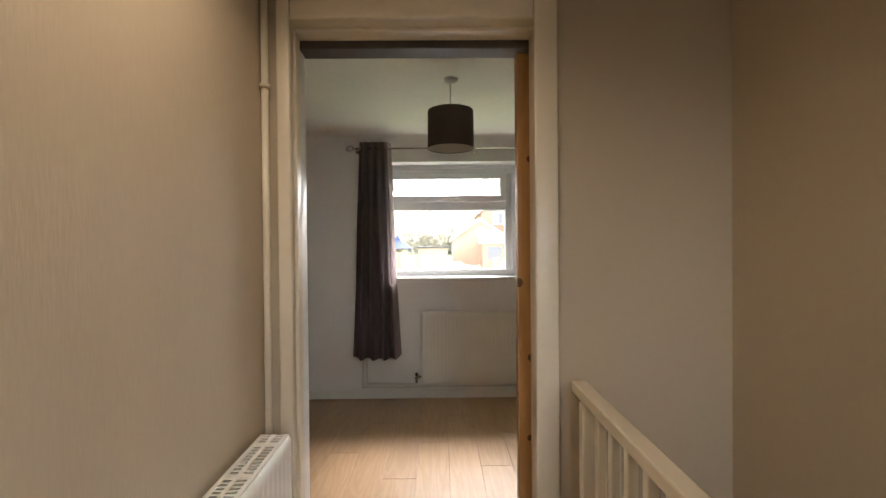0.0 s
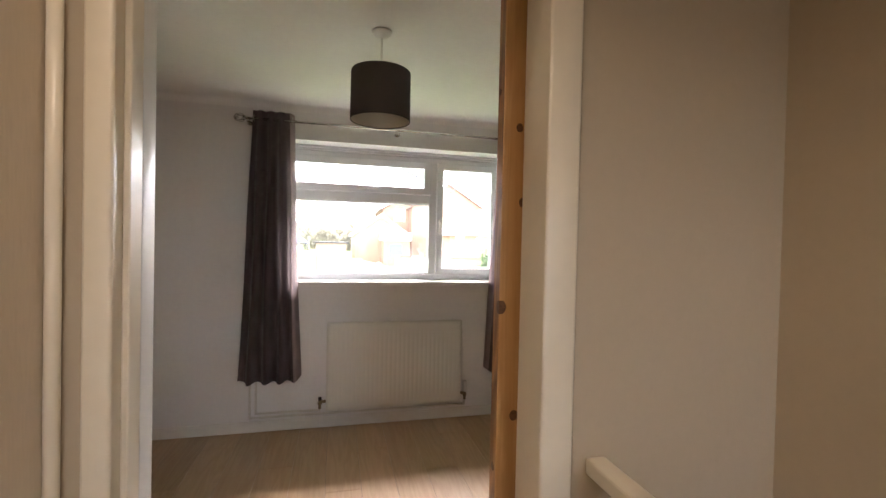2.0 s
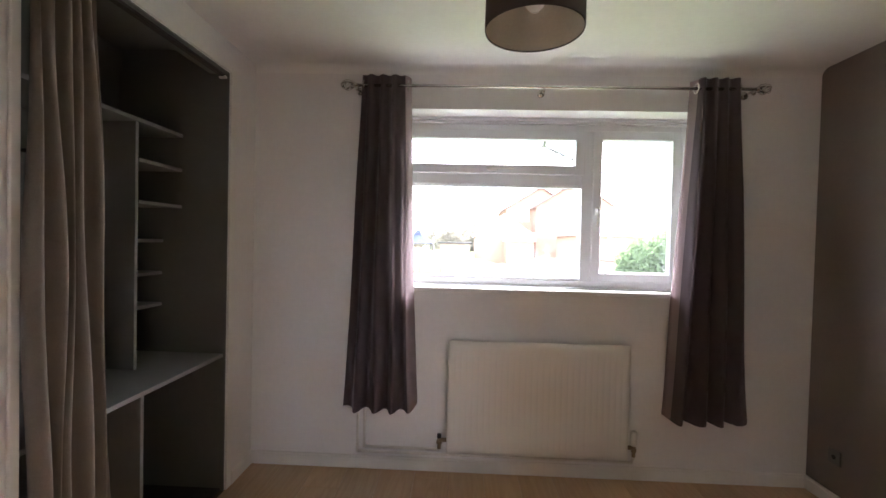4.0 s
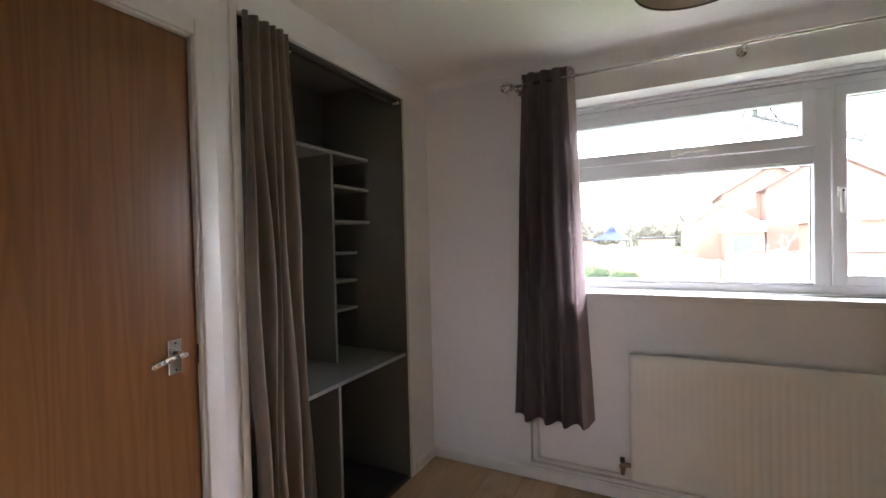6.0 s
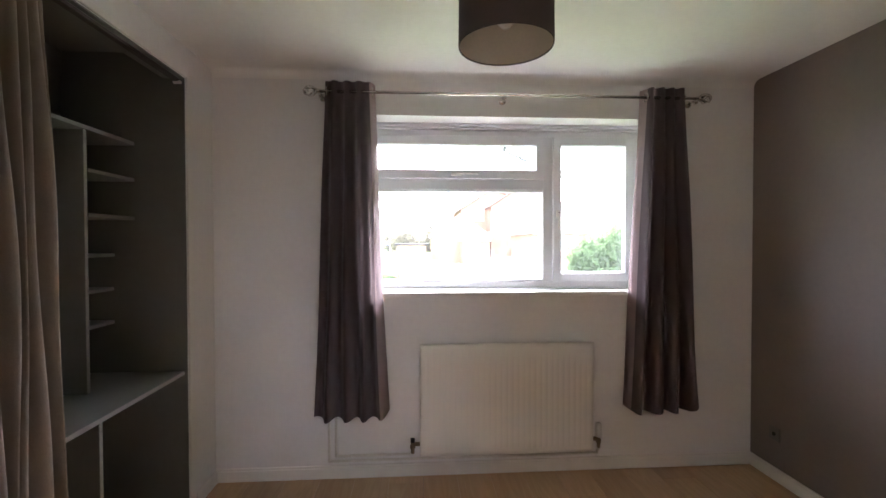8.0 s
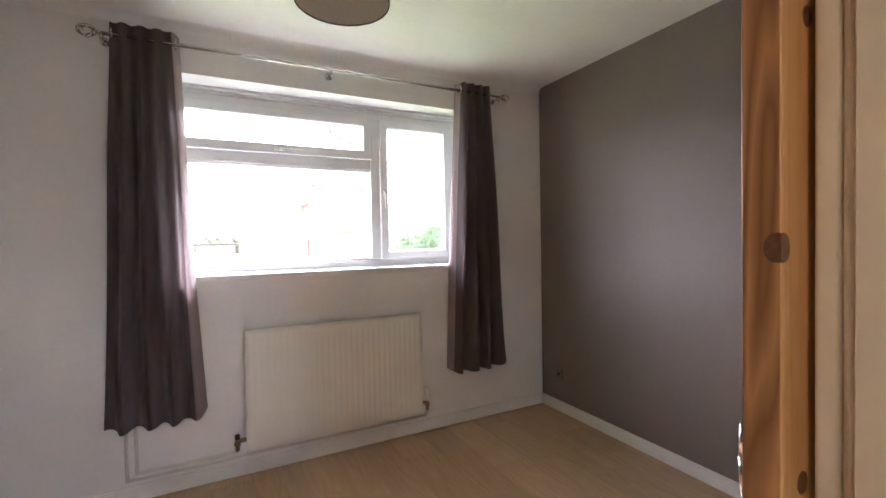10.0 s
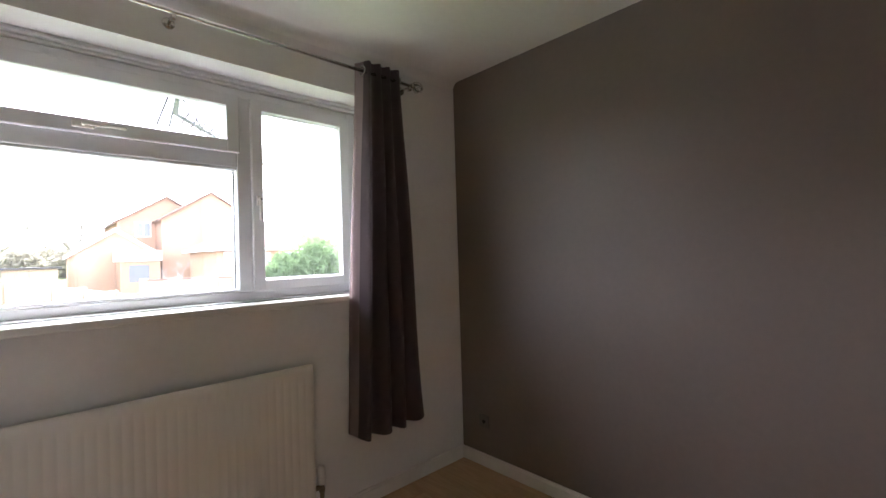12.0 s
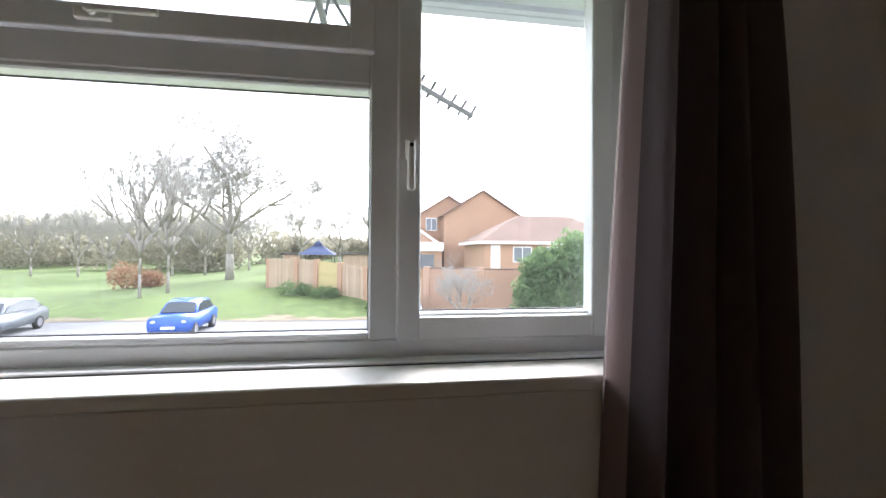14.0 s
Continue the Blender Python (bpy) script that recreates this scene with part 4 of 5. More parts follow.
bm = B()
xs = [-500, -260, -150, -100, -75] + [-55 + 2.5 * i for i in range(35)] + [40, 60, 100, 150, 260, 500]
ys = [3.76, 8, 12, 16, 20, 23] + [25 + i for i in range(22)] + [50, 55, 62, 70, 80, 92, 105, 120, 140, 180, 240, 400, 900]
rows = [[bm.verts.new((x, y, ground_z(x, y))) for x in xs] for y in ys]
for a, b in zip(rows, rows[1:]):
    for i in range(len(xs) - 1):
        bm.faces.new((a[i], a[i + 1], b[i + 1], b[i]))
structure("ground", bm, M_GRASS, "rough winter grass rising to the woods", "grass", True)
bm = B()
rows = []
for i in range(65):
    x = -100 + 2.5 * i
    edge = 26.9 - 0.8 * smooth(-14, -2, x)
    rows.append([bm.verts.new((x, y, ground_z(x, y) + 0.05)) for y in [14, 17, 20, 23] + [25 + (edge - 25) * k / 8 for k in range(9)]])
for a, b in zip(rows, rows[1:]):
    for i in range(12):
        bm.faces.new((a[i], b[i], b[i + 1], a[i + 1]))
structure("road", bm, M_TAR, "grey asphalt road and parking area", "road", True)


bm = B()
rows = []
for i in range(110):
    x = -30 + 0.3 * i
    y0 = 26.7 - 0.8 * smooth(-14, -2, x)
    y1 = y0 + 1.0 + 0.9 * noise.noise(Vector((x * 0.35, 3.0, 0.0))) + 0.5 * noise.noise(Vector((x * 1.3, 7.0, 0.0)))
    rows.append([bm.verts.new((x, y0 + (y1 - y0) * k / 3, ground_z(x, y0 + (y1 - y0) * k / 3) + 0.075 - 0.02 * k)) for k in range(4)])
for a, b in zip(rows, rows[1:]):
    for i in range(3):
        bm.faces.new((a[i], b[i], b[i + 1], a[i + 1]))
structure("verge", bm, M_MUD, "muddy strip of verge between road and grass", "verge", True)


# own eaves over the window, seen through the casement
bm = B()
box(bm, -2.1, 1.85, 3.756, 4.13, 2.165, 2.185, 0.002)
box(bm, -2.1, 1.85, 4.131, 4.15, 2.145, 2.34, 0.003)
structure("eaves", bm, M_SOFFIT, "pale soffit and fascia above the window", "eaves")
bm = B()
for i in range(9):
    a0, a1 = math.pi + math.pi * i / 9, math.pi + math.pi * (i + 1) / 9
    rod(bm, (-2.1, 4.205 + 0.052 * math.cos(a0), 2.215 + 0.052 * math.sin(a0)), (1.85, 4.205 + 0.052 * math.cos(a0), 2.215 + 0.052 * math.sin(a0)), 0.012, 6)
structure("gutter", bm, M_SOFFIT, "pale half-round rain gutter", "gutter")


def aerial():
    t = thing("tv_aerial", (0.30, 3.80, 2.2), "grey metal television aerial fixed outside the window", "aerial")
    a, b = Vector((0.34, 4.08, 1.985)), Vector((0.885, 4.385, 1.843))
    bm = B()
    rod(bm, a, b, 0.011, 10)
    part("boom", bm, M_ALU, t)
    side = Vector((0.50, -0.08, 0.86)).normalized()
    n = 12
    for i in range(n):
        p = a + (b - a) * (0.08 + 0.91 * i / (n - 1))
        bm = B()
        rod(bm, p - side * 0.026, p + side * 0.044, 0.0062, 8)
        part("element", bm, M_ALU, t)
    bm = B()
    for dx, lean in ((-0.035, 0.05), (0.0, 0.03), (0.04, -0.09)):
        p = a + Vector((dx, 0, 0.06))
        rod(bm, p - Vector((lean, 0, 0.13)), p + Vector((lean, 0, 0.16)), 0.006, 8)
    part("reflector", bm, M_ALU, t)
    bm = B()
    rod(bm, a, (0.30, 3.757, 2.10), 0.012, 8)
    part("mast_arm", bm, M_ALU, t)


aerial()


def car(at, turn, paint, label, estate=False):
    """A small parked car: body, glasshouse, four wheels, lamps. Length along x."""
    t = thing("car", (0, 0, 0), label, "car")
    L, W = (4.5, 1.75) if estate else (3.7, 1.62)
    def shell(name, prof, w0, w1, material, parent, label=""):
        bm = B()
        sides = []
        for s in (-1, 1):
            sides.append([bm.verts.new((x, s * w, z)) for x, z, w in prof])
        bm.faces.new(sides[0])
        bm.faces.new(list(reversed(sides[1])))
        n = len(prof)
        for i in range(n):
            bm.faces.new((sides[0][i], sides[1][i], sides[1][(i + 1) % n], sides[0][(i + 1) % n]))
        bmesh.ops.recalc_face_normals(bm, faces=bm.faces[:])
        bmesh.ops.bevel(bm, geom=bm.edges[:], offset=0.05, segments=2, affect="EDGES")
        return part(name, bm, material, parent, label, True)
    h = W / 2
    k = L / 3.7
    body = shell("body", [(-1.80 * k, 0.28, h * .96), (-1.83 * k, 0.62, h), (-1.72 * k, 0.86, h), (-0.75 * k, 0.95, h), (1.55 * k, 0.98, h), (1.80 * k, 0.80, h), (1.82 * k, 0.30, h * .96)],
                 0, 0, paint, t)
    roof_r = 1.62 if estate else 1.38
    shell("cabin", [(-0.85 * k, 0.92, h * .94), (-0.30 * k, 1.36, h * .80), (0.20 * k, 1.46, h * .78), (1.10 * k, 1.42, h * .78), (roof_r * k, 0.95, h * .92)], 0, 0, paint, t)
    for s in (-1, 1):
        bm = B()
        vs = [(-0.66 * k, 0.985), (-0.28 * k, 1.30), (0.20 * k, 1.385), (1.02 * k, 1.355), (1.28 * k, 0.99)]
        f = [bm.verts.new((x, s * (h * (0.945 - (z - 0.92) * 0.27) + 0.008), z)) for x, z in vs]
        g = [bm.verts.new((x, s * (h * (0.945 - (z - 0.92) * 0.27) - 0.02), z)) for x, z in vs]
        bm.faces.new(f)
        for i in range(5):
            bm.faces.new((f[i], f[(i + 1) % 5], g[(i + 1) % 5], g[i]))
        part("side_window", bm, M_CARGLASS, t)
    bm = B()
    q = [(-0.80 * k, 0.97, h * .80), (-0.80 * k, 0.97, -h * .80), (-0.33 * k, 1.345, -h * .68), (-0.33 * k, 1.345, h * .68)]
    f = [bm.verts.new((x - 0.025, y, z + 0.02)) for x, z, y in q]
    g = [bm.verts.new((x, y, z - 0.01)) for x, z, y in q]
    bm.faces.new(f)
    for i in range(4):
        bm.faces.new((f[i], f[(i + 1) % 4], g[(i + 1) % 4], g[i]))
    part("windscreen", bm, M_CARGLASS, t)
    for x in (-1.15 * k, 1.15 * k):
        for s in (-1, 1):
            bm = B()
            lathe(bm, [(0.0, -0.09), (0.29, -0.09), (0.30, -0.05), (0.30, 0.05), (0.29, 0.09), (0.0, 0.09)], (x, s * (h - 0.07), 0.30), 20, "Y")
            w = part("wheel", bm, M_TYRE, t, "", True)
            bm = B()
            lathe(bm, [(0.0, s * 0.094), (0.18, s * 0.096), (0.19, s * 0.085)], (x, s * (h - 0.07), 0.30), 16, "Y")
            part("hub", bm, M_ALU, w)
    for s in (-1, 1):
        bm = B()
        ball(bm, (-1.76 * k, s * (h - 0.24), 0.70), 0.085, 12, (0.6, 1.3, 0.8))
        part("headlight", bm, M_FASCIA, t, "pale headlight", True)
    bm = B()
    box(bm, -1.86 * k, -1.82 * k, -0.26, 0.26, 0.42, 0.53, 0.01)
    part("number_plate", bm, M_FASCIA, t)
    t.matrix_world = Matrix.Translation(at) @ Matrix.Rotation(radians(turn), 4, "Z")
    return t


def parked(x, y, turn, paint, label, estate=False):
    return car((x, y, ground_z(x, y) + 0.052), turn, paint, label, estate)


parked(-7.75, 23.5, 92, M_BLUECAR, "small bright blue hatchback parked by the grass")
parked(-15.3, 23.7, 97, M_SILVER, "silver grey car parked by the grass", True)
parked(2.1, 24.6, 86, M_PALECAR, "pale blue car parked near the garden wall")


def tree(at, height, seed, label, spread=0.5, levels=5, twig=M_TWIG, lean=0.0, upright=0.35, girth=1.0, fine=0.03):
    """A bare tree: tapered trunk, forking limbs and a haze of fine twigs."""
    rnd = random.Random(seed)
    t = thing("tree", at, label, "tree")
    trunk, limbs = B(), B()
    verts, faces = [], []

    def seg(bm, a, b, r0, r1, n):
        rod(bm, a, b, r0, n, r1)

    def twiglet(a, b, r):
        d = (b - a).normalized()
        s = d.orthogonal().normalized() * r
        u = d.cross(s)
        k = len(verts)
        verts.extend([tuple(a + s), tuple(a - s * 0.5 + u * 0.87), tuple(a - s * 0.5 - u * 0.87), tuple(b)])
        faces.extend([(k, k + 1, k + 3), (k + 1, k + 2, k + 3), (k + 2, k, k + 3)])

    def grow(p, d, length, r, level):
        n = 2 if level < 2 else 1
        q = p
        for i in range(n):
            e = q + d * (length / n)
            if level <= 2:
                seg(limbs, q, e, r * (1 - 0.25 * i), r * (0.8 - 0.2 * i), 6)
            else:
                twiglet(q, e, max(r, fine))
            q = e
            d = (d + Vector((rnd.uniform(-.2, .2), rnd.uniform(-.2, .2), rnd.uniform(-.05, .15)))).normalized()
        if level >= levels:
            return
        for i in range(rnd.choice((3, 3, 4)) if level < 4 else 3):
            ax = Vector((rnd.uniform(-1, 1), rnd.uniform(-1, 1), rnd.uniform(-0.3, 0.5)))
            nd = (d * (1 - spread * 0.5) + ax * spread + Vector((0, 0, upright * 0.4))).normalized()
            grow(q if i < 2 else p + (q - p) * rnd.uniform(0.4, 0.9), nd, length * rnd.uniform(0.55, 0.82), r * 0.55, level + 1)

    at = Vector(at)
    h = height * 0.28
    top = Vector((lean * h, 0, h))
    seg(trunk, Vector((0, 0, -0.3)), top * 0.5, height * 0.024 * girth, height * 0.019 * girth, 10)
    seg(trunk, top * 0.5, top, height * 0.019 * girth, height * 0.015 * girth, 10)
    for i in range(5):
        a = 2 * math.pi * i / 5 + rnd.uniform(-.4, .4)
        grow(top * rnd.uniform(0.85, 1.0), Vector((math.cos(a) * spread * 1.3, math.sin(a) * spread * 1.3, 0.9)).normalized(), height * 0.24, height * 0.012, 1)
    grow(top, Vector((lean, 0, 1)).normalized(), height * 0.28, height * 0.015, 1)
    for name, bm, m in (("trunk", trunk, M_WOOD_OUT), ("limbs", limbs, M_WOOD_OUT)):
        ob = part(name, bm, m, None, "", True)
        ob.parent = t
    me = bpy.data.meshes.new("twigs")
    me.from_pydata(verts, [], faces)
    me.materials.append(twig)
    ob = new("twigs", me)
    ob.parent = t
    return t


def tz(x, y):
    return (x, y, ground_z(x, y))


tree(tz(-12.6, 45.2), 17.0, 5, "large bare spreading tree on the grass", 0.95, 7, upright=0.30, fine=0.042)
tree(tz(-13.9, 32.3), 10.6, 11, "tall slender bare birch on the grass", 0.46, 5, upright=0.55, girth=0.42)
tree(tz(-13.0, 34.0), 10.2, 12, "slim bare birch behind another", 0.46, 5, upright=0.55, girth=0.42)
tree(tz(-8.6, 60.0), 9.5, 17, "bare tree standing near the fences", 0.75, 6)
tree(tz(-4.1, 64.0), 9.0, 19, "bare tree far beyond the fences", 0.75, 6)
tree(tz(15.0, 54.0), 9.5, 23, "bare tree behind the brick houses", 0.75, 6)
tree(tz(2.6, 56.0), 9.5, 29, "bare tree beyond the low brick gable", 0.75, 6)
tree(tz(4.4, 21.9), 3.4, 31, "thin bare shrub in front of the wall", 0.7, 6, fine=0.010)
copse = tree(tz(-34.0, 60.0), 9.0, 37, "slim bare tree at the edge of the woods", 0.55, 6, upright=0.6, girth=0.7)
for x, y, turn in ((-41, 63, 70), (-29, 57, 150), (-25, 63, 230), (-20, 60, 20), (-47, 60, 300), (-16.5, 66, 110)):
    copy_thing(copse, Matrix.Translation(tz(x, y)) @ Matrix.Rotation(radians(turn), 4, "Z"))


def leaf_mass(bm_v, bm_f, centre, size, n, leaf, rnd):
    """Scattered small leaf clumps inside an uneven rounded mass."""
    for _ in range(n):
        while True:
            p = Vector((rnd.uniform(-1, 1), rnd.uniform(-1, 1), rnd.uniform(-1, 1)))
            if 0.25 < p.length < 1:
                break
        k = 0.85 + 0.3 * noise.noise(p * 2.3 + Vector(centre) * 0.1)
        c = Vector(centre) + Vector((p.x * size[0], p.y * size[1], p.z * size[2])) * k
        s = leaf * rnd.uniform(0.6, 1.4)
        a, b = Vector((rnd.gauss(0, 1), rnd.gauss(0, 1), rnd.gauss(0, 1))).normalized(), Vector((rnd.gauss(0, 1), rnd.gauss(0, 1), rnd.gauss(0, 1))).normalized()
        i = len(bm_v)
        bm_v.extend([tuple(c - a * s), tuple(c + b * s * 0.5), tuple(c + a * s), tuple(c - b * s * 0.5)])
        bm_f.append((i, i + 1, i + 2, i + 3))


def bush(name, at, blobs, n, leaf, material, label, category, seed, kind=""):
    rnd = random.Random(seed)
    t = thing(name, at, label, category, kind=kind)
    v, f = [], []
    for c, s in blobs:
        leaf_mass(v, f, c, s, n, leaf, rnd)
    me = bpy.data.meshes.new("crown")
    me.from_pydata(v, [], f)
    me.materials.append(material)
    ob = new("crown", me)
    ob.parent = t
    bm = B()
    for c, s in blobs[:3]:
        rod(bm, (c[0] * 0.3, c[1] * 0.3, -0.2), c, 0.07, 6, 0.03)
    ob = part("stems", bm, M_WOOD_OUT, None)
    ob.parent = t
    return t


bush("evergreen_shrub", tz(8.3, 20.4), [((0, 0, 2.2), (1.5, 1.4, 1.9)), ((1.7, 0.3, 2.4), (1.5, 1.4, 2.4)), ((-1.0, 0.1, 1.7), (1.0, 1.1, 1.4)), ((0.9, 0, 3.4), (1.3, 1.2, 1.4)), ((-0.6, 0, 2.9), (1.1, 1.0, 1.1))],
     2600, 0.13, M_LEAF, "dense green evergreen shrub beside the garden wall", "shrub", 4)
for x, y, w, seed in ((-4.6, 31.2, 1.2, 6), (-2.6, 30.5, 1.0, 8), (0.7, 28.0, 0.8, 9)):
    bush("low_shrub", tz(x, y), [((0, 0, 0.35 * w), (w, 0.5 * w, 0.5 * w)), ((0.6 * w, 0, 0.25 * w), (0.6 * w, 0.4 * w, 0.4 * w))], 420, 0.10, M_LEAF,
         "low green shrub against the fence", "shrub", seed)
bush("copper_hedge", tz(-19.2, 41.2), [((0, 0, 1.0), (1.7, 1.2, 1.3)), ((1.6, 0.6, 0.7), (1.2, 1.0, 1.0))], 900, 0.15, M_RUST, "rusty brown winter beech hedge", "hedge", 7)

# far woods along the ridge
rnd = random.Random(40)
v, f = [], []
for i in range(150):
    x = -170 + i * 1.72 + rnd.uniform(-3, 3)
    y = 88 + rnd.uniform(-16, 22)
    s = rnd.uniform(4.2, 6.0) * (1.0 - 0.5 * smooth(-30, -6, x))
    leaf_mass(v, f, (x, y, ground_z(x, y) + s * 0.8), (s * 1.2, s, s * rnd.uniform(0.9, 1.25)), 1300, 0.36, rnd)
me = bpy.data.meshes.new("woodland")
me.from_pydata(v, [], f)
me.materials.append(M_LEAF_D)
tagged(new("woodland", me), label="hazy bare woodland along the far rise", category="woodland", kind="stuff")


# ---- houses ----
def gable_house(x0, x1, y0, y1, base, eaves, ridge, label, windows=(), over=0.25, barge=False):
    t = thing("house", ((x0 + x1) / 2, y0, base), label, "house", "brick houses")
    xm = (x0 + x1) / 2
    bm = B()
    pr = [(x0, base - 1.5), (x1, base - 1.5), (x1, eaves), (xm, ridge), (x0, eaves)]
    a = [bm.verts.new((x, y0, z)) for x, z in pr]
    b = [bm.verts.new((x, y1, z)) for x, z in pr]
    bm.faces.new(list(reversed(a)))
    bm.faces.new(b)
    for i in range(5):
        bm.faces.new((a[i], a[(i + 1) % 5], b[(i + 1) % 5], b[i]))
    bmesh.ops.recalc_face_normals(bm, faces=bm.faces[:])
    wall = part("wall", bm, M_BRICK, t, "orange brick wall")
    for s, xe in ((-1, x0), (1, x1)):
        bm = B()
        sl = (ridge - eaves) / (xm - x0)
        xo, zo = xe + s * over, eaves - sl * over
        p = [(xm, ridge), (xo, zo), (xo, zo + 0.14), (xm, ridge + 0.16)]
        a = [bm.verts.new((x, y0 - over, z)) for x, z in p]
        b = [bm.verts.new((x, y1 + over, z)) for x, z in p]
        bm.faces.new(a)
        bm.faces.new(b)
        for i in range(4):
            bm.faces.new((a[i], a[(i + 1) % 4], b[(i + 1) % 4], b[i]))
        bmesh.ops.recalc_face_normals(bm, faces=bm.faces[:])
        part("roof", bm, M_TILE, t, "brown tiled roof slope")
        if barge:
            bm = B()
            p = [(xm, ridge - 0.10), (xo, zo - 0.10), (xo, zo + 0.17), (xm, ridge + 0.19)]
            a = [bm.verts.new((x, y0 - over - 0.04, z)) for x, z in p]
            b = [bm.verts.new((x, y0 - over - 0.002, z)) for x, z in p]
            bm.faces.new(a)
            bm.faces.new(list(reversed(b)))
            for i in range(4):
                bm.faces.new((a[i], a[(i + 1) % 4], b[(i + 1) % 4], b[i]))
            bmesh.ops.recalc_face_normals(bm, faces=bm.faces[:])
            part("bargeboard", bm, M_FASCIA, t, "white bargeboard")
    for wx, wz, w, h, kind in windows:
        bm = B()
        box(bm, wx, wx + w, y0 - 0.05, y0 + 0.05, wz, wz + h)
        fr = part("window" if kind == "w" else "door", bm, M_FASCIA, t, "white framed window" if kind == "w" else "white front door")
        bm = B()
        n = 2
        for i in range(n):
            box(bm, wx + 0.08 + i * (w - 0.08) / n, wx + (i + 1) * (w - 0.08) / n, y0 - 0.07, y0 - 0.052, wz + 0.08, wz + h - 0.08)
        part("pane", bm, M_HOUSEGLASS if kind == "w" else M_FASCIA, fr)
    return t


gable_house(4.3, 11.2, 44.6, 54.0, -0.6, 4.6, 6.75, "two-storey orange brick house with a gable", ((5.5, 3.4, 1.1, 1.25, "w"),))
gable_house(6.9, 14.2, 42.0, 52.0, -0.6, 4.7, 7.0, "orange brick gabled house with a brown roof")
gable_house(1.2, 6.6, 42.0, 44.5, -0.8, 1.9, 3.75, "low orange brick extension with white bargeboards", barge=True)


def bungalow():
    """A low hipped house, its long side towards the road."""
    x0, x1, y0, y1, base, ez, rz = 8.3, 20.0, 32.6, 39.6, -0.3, 1.95, 4.3
    t = thing("house", ((x0 + x1) / 2, y0, base), "low brick bungalow with a hipped brown tiled roof", "house", "brick houses")
    bm = B()
    box(bm, x0, x1, y0, y1, base - 1.2, ez)
    part("wall", bm, M_BRICK, t, "orange brick wall")
    o = 0.4
    e = [(x0 - o, y0 - o, ez), (x1 + o, y0 - o, ez), (x1 + o, y1 + o, ez), (x0 - o, y1 + o, ez)]
    r = [(x0 + 3.6, (y0 + y1) / 2, rz), (x1 - 3.6, (y0 + y1) / 2, rz)]
    bm = B()
    ev, rv = [bm.verts.new(Vector(p) + Vector((0, 0, 0.16))) for p in e], [bm.verts.new(p) for p in r]
    low = [bm.verts.new(p) for p in e]
    for f in ((ev[0], ev[1], rv[1], rv[0]), (ev[1], ev[2], rv[1]), (ev[2], ev[3], rv[0], rv[1]), (ev[3], ev[0], rv[0]), tuple(low)):
        bm.faces.new(f)
    for i in range(4):
        bm.faces.new((ev[i], ev[(i + 1) % 4], low[(i + 1) % 4], low[i]))
    bmesh.ops.recalc_face_normals(bm, faces=bm.faces[:])
    part("roof", bm, M_TILE, t, "brown tiled hipped roof")
    for q in ((x0 - o, x1 + o, y0 - o - 0.03, y0 - o - 0.002), (x0 - o - 0.03, x0 - o - 0.002, y0 - o - 0.03, y1 + o)):
        bm = B()
        box(bm, *q, ez - 0.04, ez + 0.17)
        part("fascia", bm, M_FASCIA, t, "white eaves board")
    bm = B()
    box(bm, 8.75, 9.45, y0 - 0.05, y0 - 0.002, base + 0.2, base + 2.15)
    part("door", bm, M_FASCIA, t, "white front door")
    for x in (10.4, 12.9, 15.6):
        bm = B()
        box(bm, x, x + 1.4, y0 - 0.05, y0 - 0.002, 0.6, 1.75)
        w = part("window", bm, M_FASCIA, t, "white framed window")
        for k in (0, 1):
            bm = B()
            box(bm, x + 0.07 + 0.66 * k, x + 0.67 + 0.66 * k, y0 - 0.07, y0 - 0.052, 0.68, 1.67)
            part("pane", bm, M_HOUSEGLASS, w)


bungalow()


def porch():
    t = thing("porch", (5.0, 39.5, -0.6), "flat-roofed brick porch with a deep white fascia", "porch")
    bm = B()
    box(bm, 3.9, 6.3, 39.3, 41.9, -1.5, 1.38)
    part("wall", bm, M_BRICK, t)
    bm = B()
    box(bm, 3.75, 6.4, 39.1, 41.95, 1.381, 2.15, 0.02)
    part("fascia", bm, M_FASCIA, t, "deep white fascia")
    bm = B()
    box(bm, 4.4, 5.6, 39.25, 39.298, -0.1, 1.1)
    part("window", bm, M_HOUSEGLASS, t)


porch()


def garden_wall(xa, ya, xb, yb, z1):
    L, ang = math.hypot(xb - xa, yb - ya), math.atan2(yb - ya, xb - xa)
    t = thing("garden_wall", (0, 0, 0), "orange brick garden wall with piers", "wall")
    bm = B()
    box(bm, 0, L, 0, 0.22, -2.6, z1)
    part("wall", bm, M_BRICK, t)
    for i in range(int(L / 3) + 1):
        bm = B()
        box(bm, i * 3 - 0.17, i * 3 + 0.17, -0.06, 0.28, -2.6, z1 + 0.12, 0.01)
        part("pier", bm, M_BRICK, t)
    bm = B()
    box(bm, 0, L, -0.03, 0.25, z1 + 0.001, z1 + 0.07, 0.01)
    part("coping", bm, M_TILE, t)
    t.matrix_world = Matrix.Translation((xa, ya, 0)) @ Matrix.Rotation(ang, 4, "Z")


garden_wall(3.4, 26.4, 14.0, 22.4, 0.38)


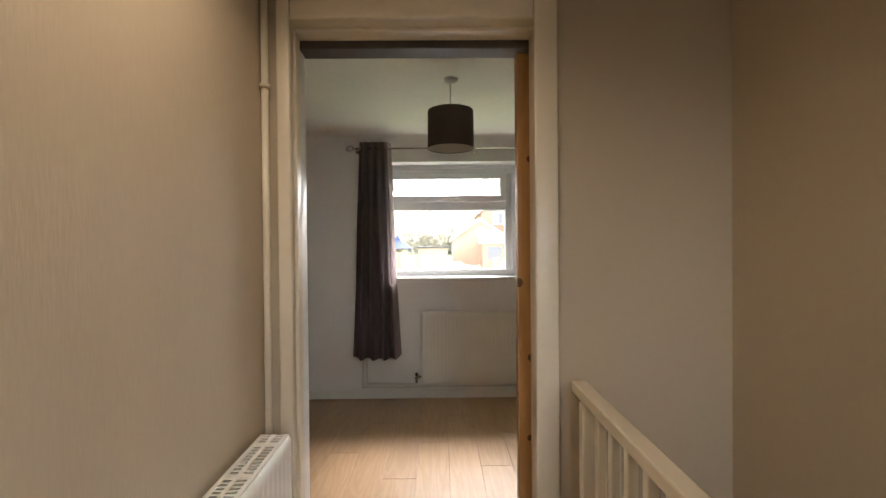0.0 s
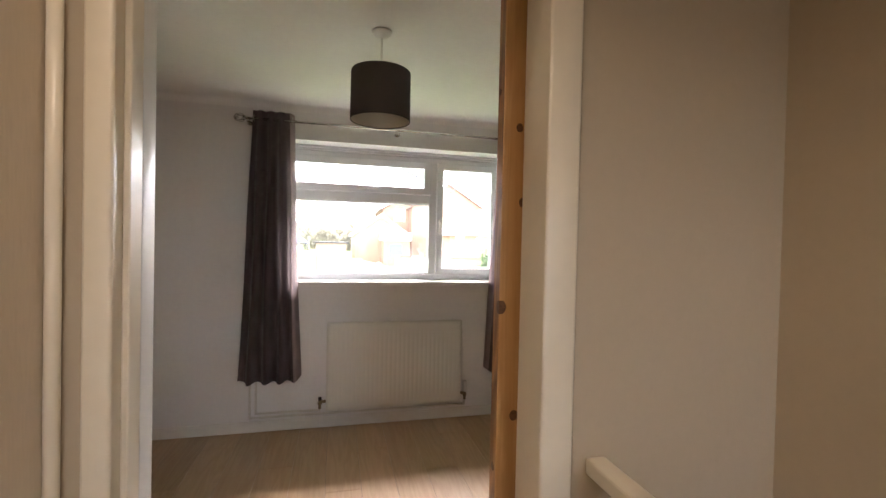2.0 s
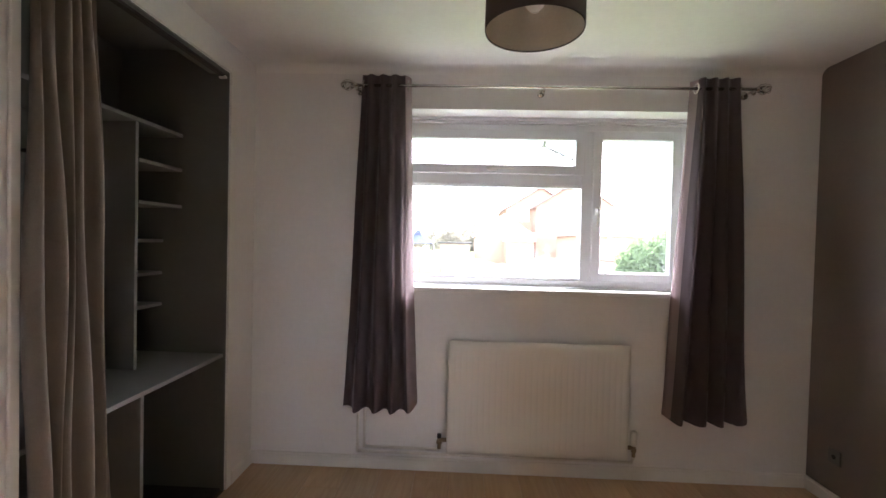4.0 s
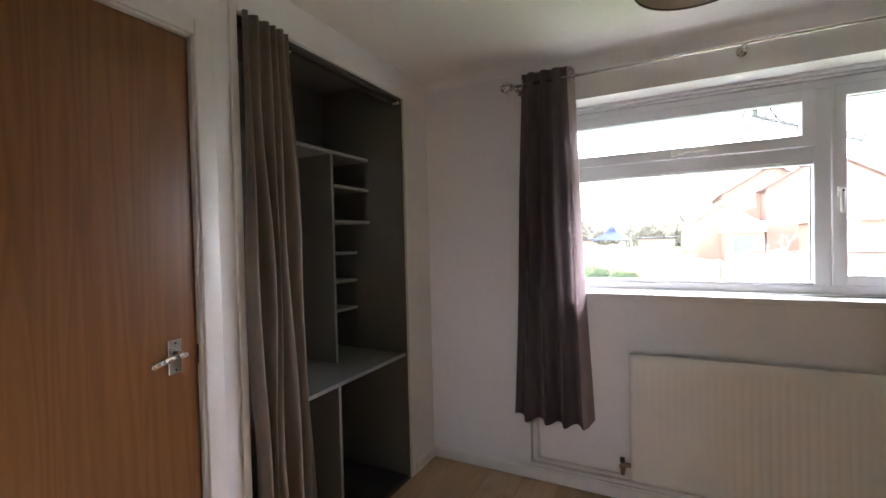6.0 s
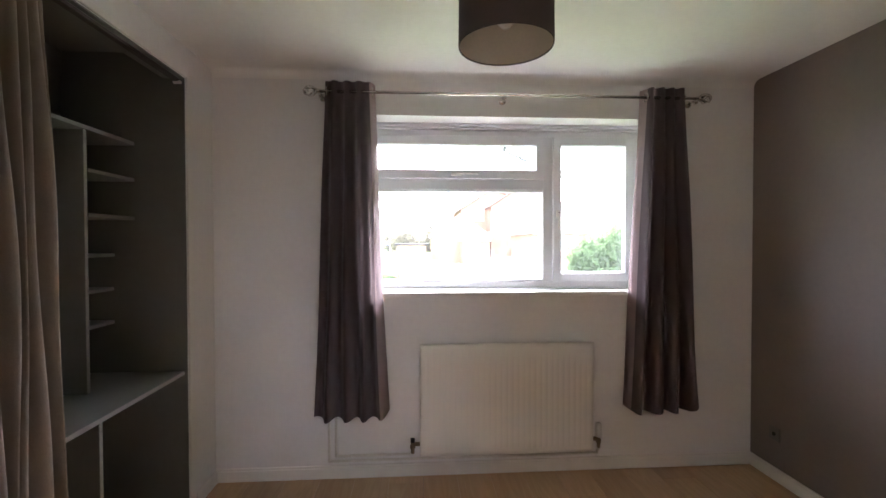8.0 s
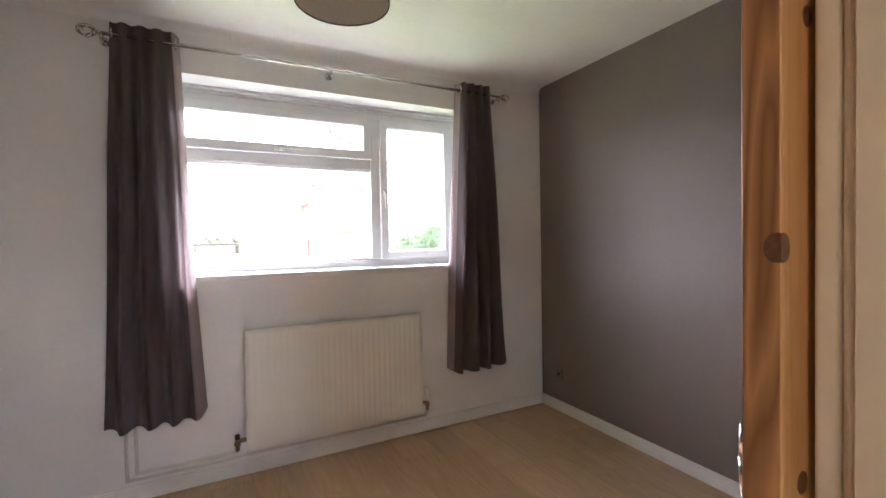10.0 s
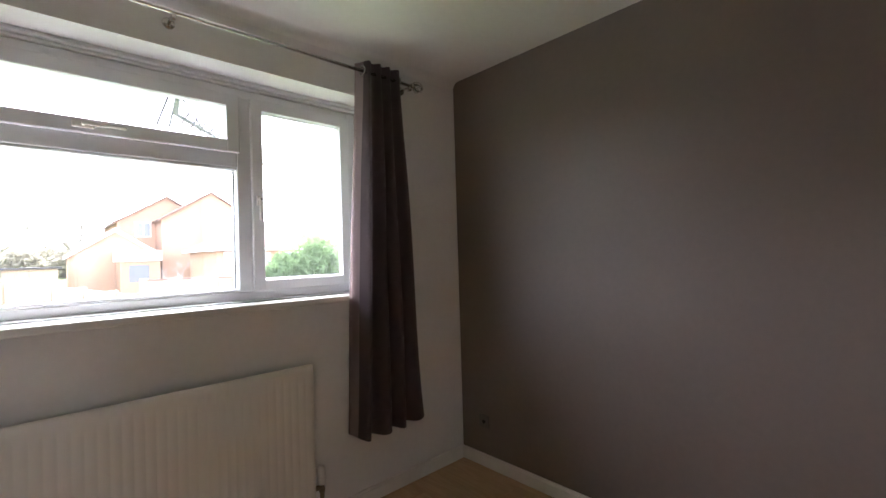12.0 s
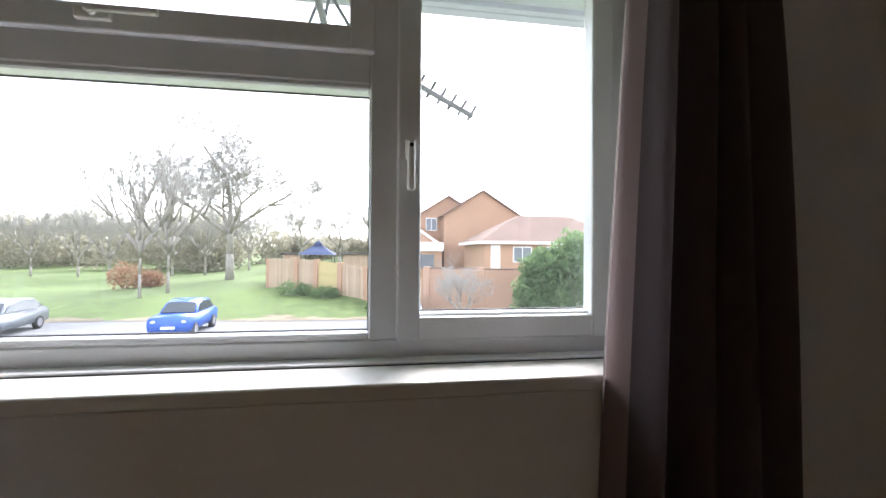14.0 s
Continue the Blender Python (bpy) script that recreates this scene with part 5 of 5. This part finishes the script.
def fence(x0, x1, y0, y1, h, material, label, width=0.15):
    """Close boards between two ends, with a post at each end."""
    t = thing("fence", tz((x0 + x1) / 2, (y0 + y1) / 2), label, "fence", "garden fence panels")
    n = int(math.hypot(x1 - x0, y1 - y0) / width)
    bm = B()
    box(bm, -width / 2 + 0.002, width / 2 - 0.002, -0.012, 0.012, -0.4, h)
    me = mesh_of("board", bm, material)
    bm = B()
    box(bm, -0.16, 0.16, -0.16, 0.16, -0.5, h + 0.10, 0.01)
    post = mesh_of("pier", bm, M_BRICK)
    ang = math.atan2(y1 - y0, x1 - x0)
    for name, data, spots in (("board", me, [(i + 0.5) / n for i in range(n)]), ("pier", post, [1.0])):
        for k in spots:
            x, y = x0 + (x1 - x0) * k, y0 + (y1 - y0) * k
            o = new(name, data)
            o.parent = t
            o.matrix_parent_inverse = t.matrix_world.inverted()
            o.matrix_basis = Matrix.Translation((x, y, ground_z(x, y))) @ Matrix.Rotation(ang, 4, "Z")
    return t


def fence_run():
    ends = [(-6.7, 34.2), (-4.6, 33.0), (-3.2, 32.1), (-1.6, 31.1), (0.1, 30.0), (1.25, 29.0), (2.4, 28.0), (3.4, 27.0)]
    looks = [(M_FENCE, "weathered brown timber fence panel")] * 2 + [(M_YELLOW, "yellowish new timber fence panel")] + [(M_FENCE, "weathered brown timber fence panel")] + \
            [(M_PALEPANEL, "pale painted board panel between brick piers")] * 2 + [(M_FENCE, "weathered brown timber fence panel")]
    for (xa, ya), (xb, yb), (m, label) in zip(ends, ends[1:], looks):
        fence(xa, xb, ya, yb, 1.98, m, label)
    fence(-7.6, -6.7, 41.0, 34.3, 1.9, M_FENCE, "weathered brown timber fence panel")


fence_run()


def shed(x0, x1, y0, y1, roof_z):
    t = thing("shed", tz((x0 + x1) / 2, y0), "low garden shed with a dark flat roof", "shed")
    bm = B()
    box(bm, x0, x1, y0, y1, -1.6, roof_z - 0.1)
    part("wall", bm, M_FENCE, t)
    bm = B()
    box(bm, x0 - 0.2, x1 + 0.2, y0 - 0.2, y1 + 0.2, roof_z - 0.099, roof_z + 0.03, 0.01)
    part("roof", bm, M_DARK, t, "dark felt roof")


shed(-6.5, -5.6, 38.2, 40.5, 1.12)
shed(-1.9, 0.6, 38.0, 41.0, 1.15)


def gazebo():
    x, y = -3.8, 37.8
    z = ground_z(x, y)
    t = thing("gazebo", (x, y, z), "garden gazebo with a navy blue canopy", "gazebo")
    for sx in (-1.15, 1.15):
        for sy in (-1.15, 1.15):
            bm = B()
            rod(bm, (x + sx, y + sy, z - 0.3), (x + sx, y + sy, z + 2.2), 0.04, 8)
            part("post", bm, M_DARK, t)
    bm = B()
    bmesh.ops.create_cone(bm, cap_ends=True, segments=4, radius1=1.9, radius2=0.25, depth=0.8, matrix=Matrix.Translation((x, y, z + 2.6)) @ Matrix.Rotation(radians(45), 4, "Z"))
    part("canopy", bm, M_BLUECLOTH, t, "navy blue canopy")
    bm = B()
    bmesh.ops.create_cone(bm, cap_ends=True, segments=4, radius1=0.5, radius2=0.05, depth=0.3, matrix=Matrix.Translation((x, y, z + 3.15)) @ Matrix.Rotation(radians(45), 4, "Z"))
    part("vent_cap", bm, M_BLUECLOTH, t)


gazebo()


# ---- laminate planks, laid along the room ----
def planks():
    w = 0.192
    x = XL
    k = 0
    rnd = random.Random(2)
    while x < XR - 0.001:
        x1 = min(x + w, XR)
        cuts = [YD - 0.055]
        y = YD - 0.055 + 1.22 * ((k * 0.37) % 1.0)
        while y < YW - 0.02:
            if y - cuts[-1] > 0.15:
                cuts.append(y)
            y += 1.22
        cuts.append(YW)
        for a, b in zip(cuts, cuts[1:]):
            bm = B()
            box(bm, -(x1 - x) / 2 + 0.0006, (x1 - x) / 2 - 0.0006, -(b - a) / 2 + 0.0006, (b - a) / 2 - 0.0006, -0.0095, rnd.uniform(-0.0004, 0.0), 0.0012)
            o = new("plank", mesh_of("plank", bm, M_OAK))
            o.parent = floor
            o.location = ((x + x1) / 2, (a + b) / 2, 0.0)
        x = x1
        k += 1


planks()
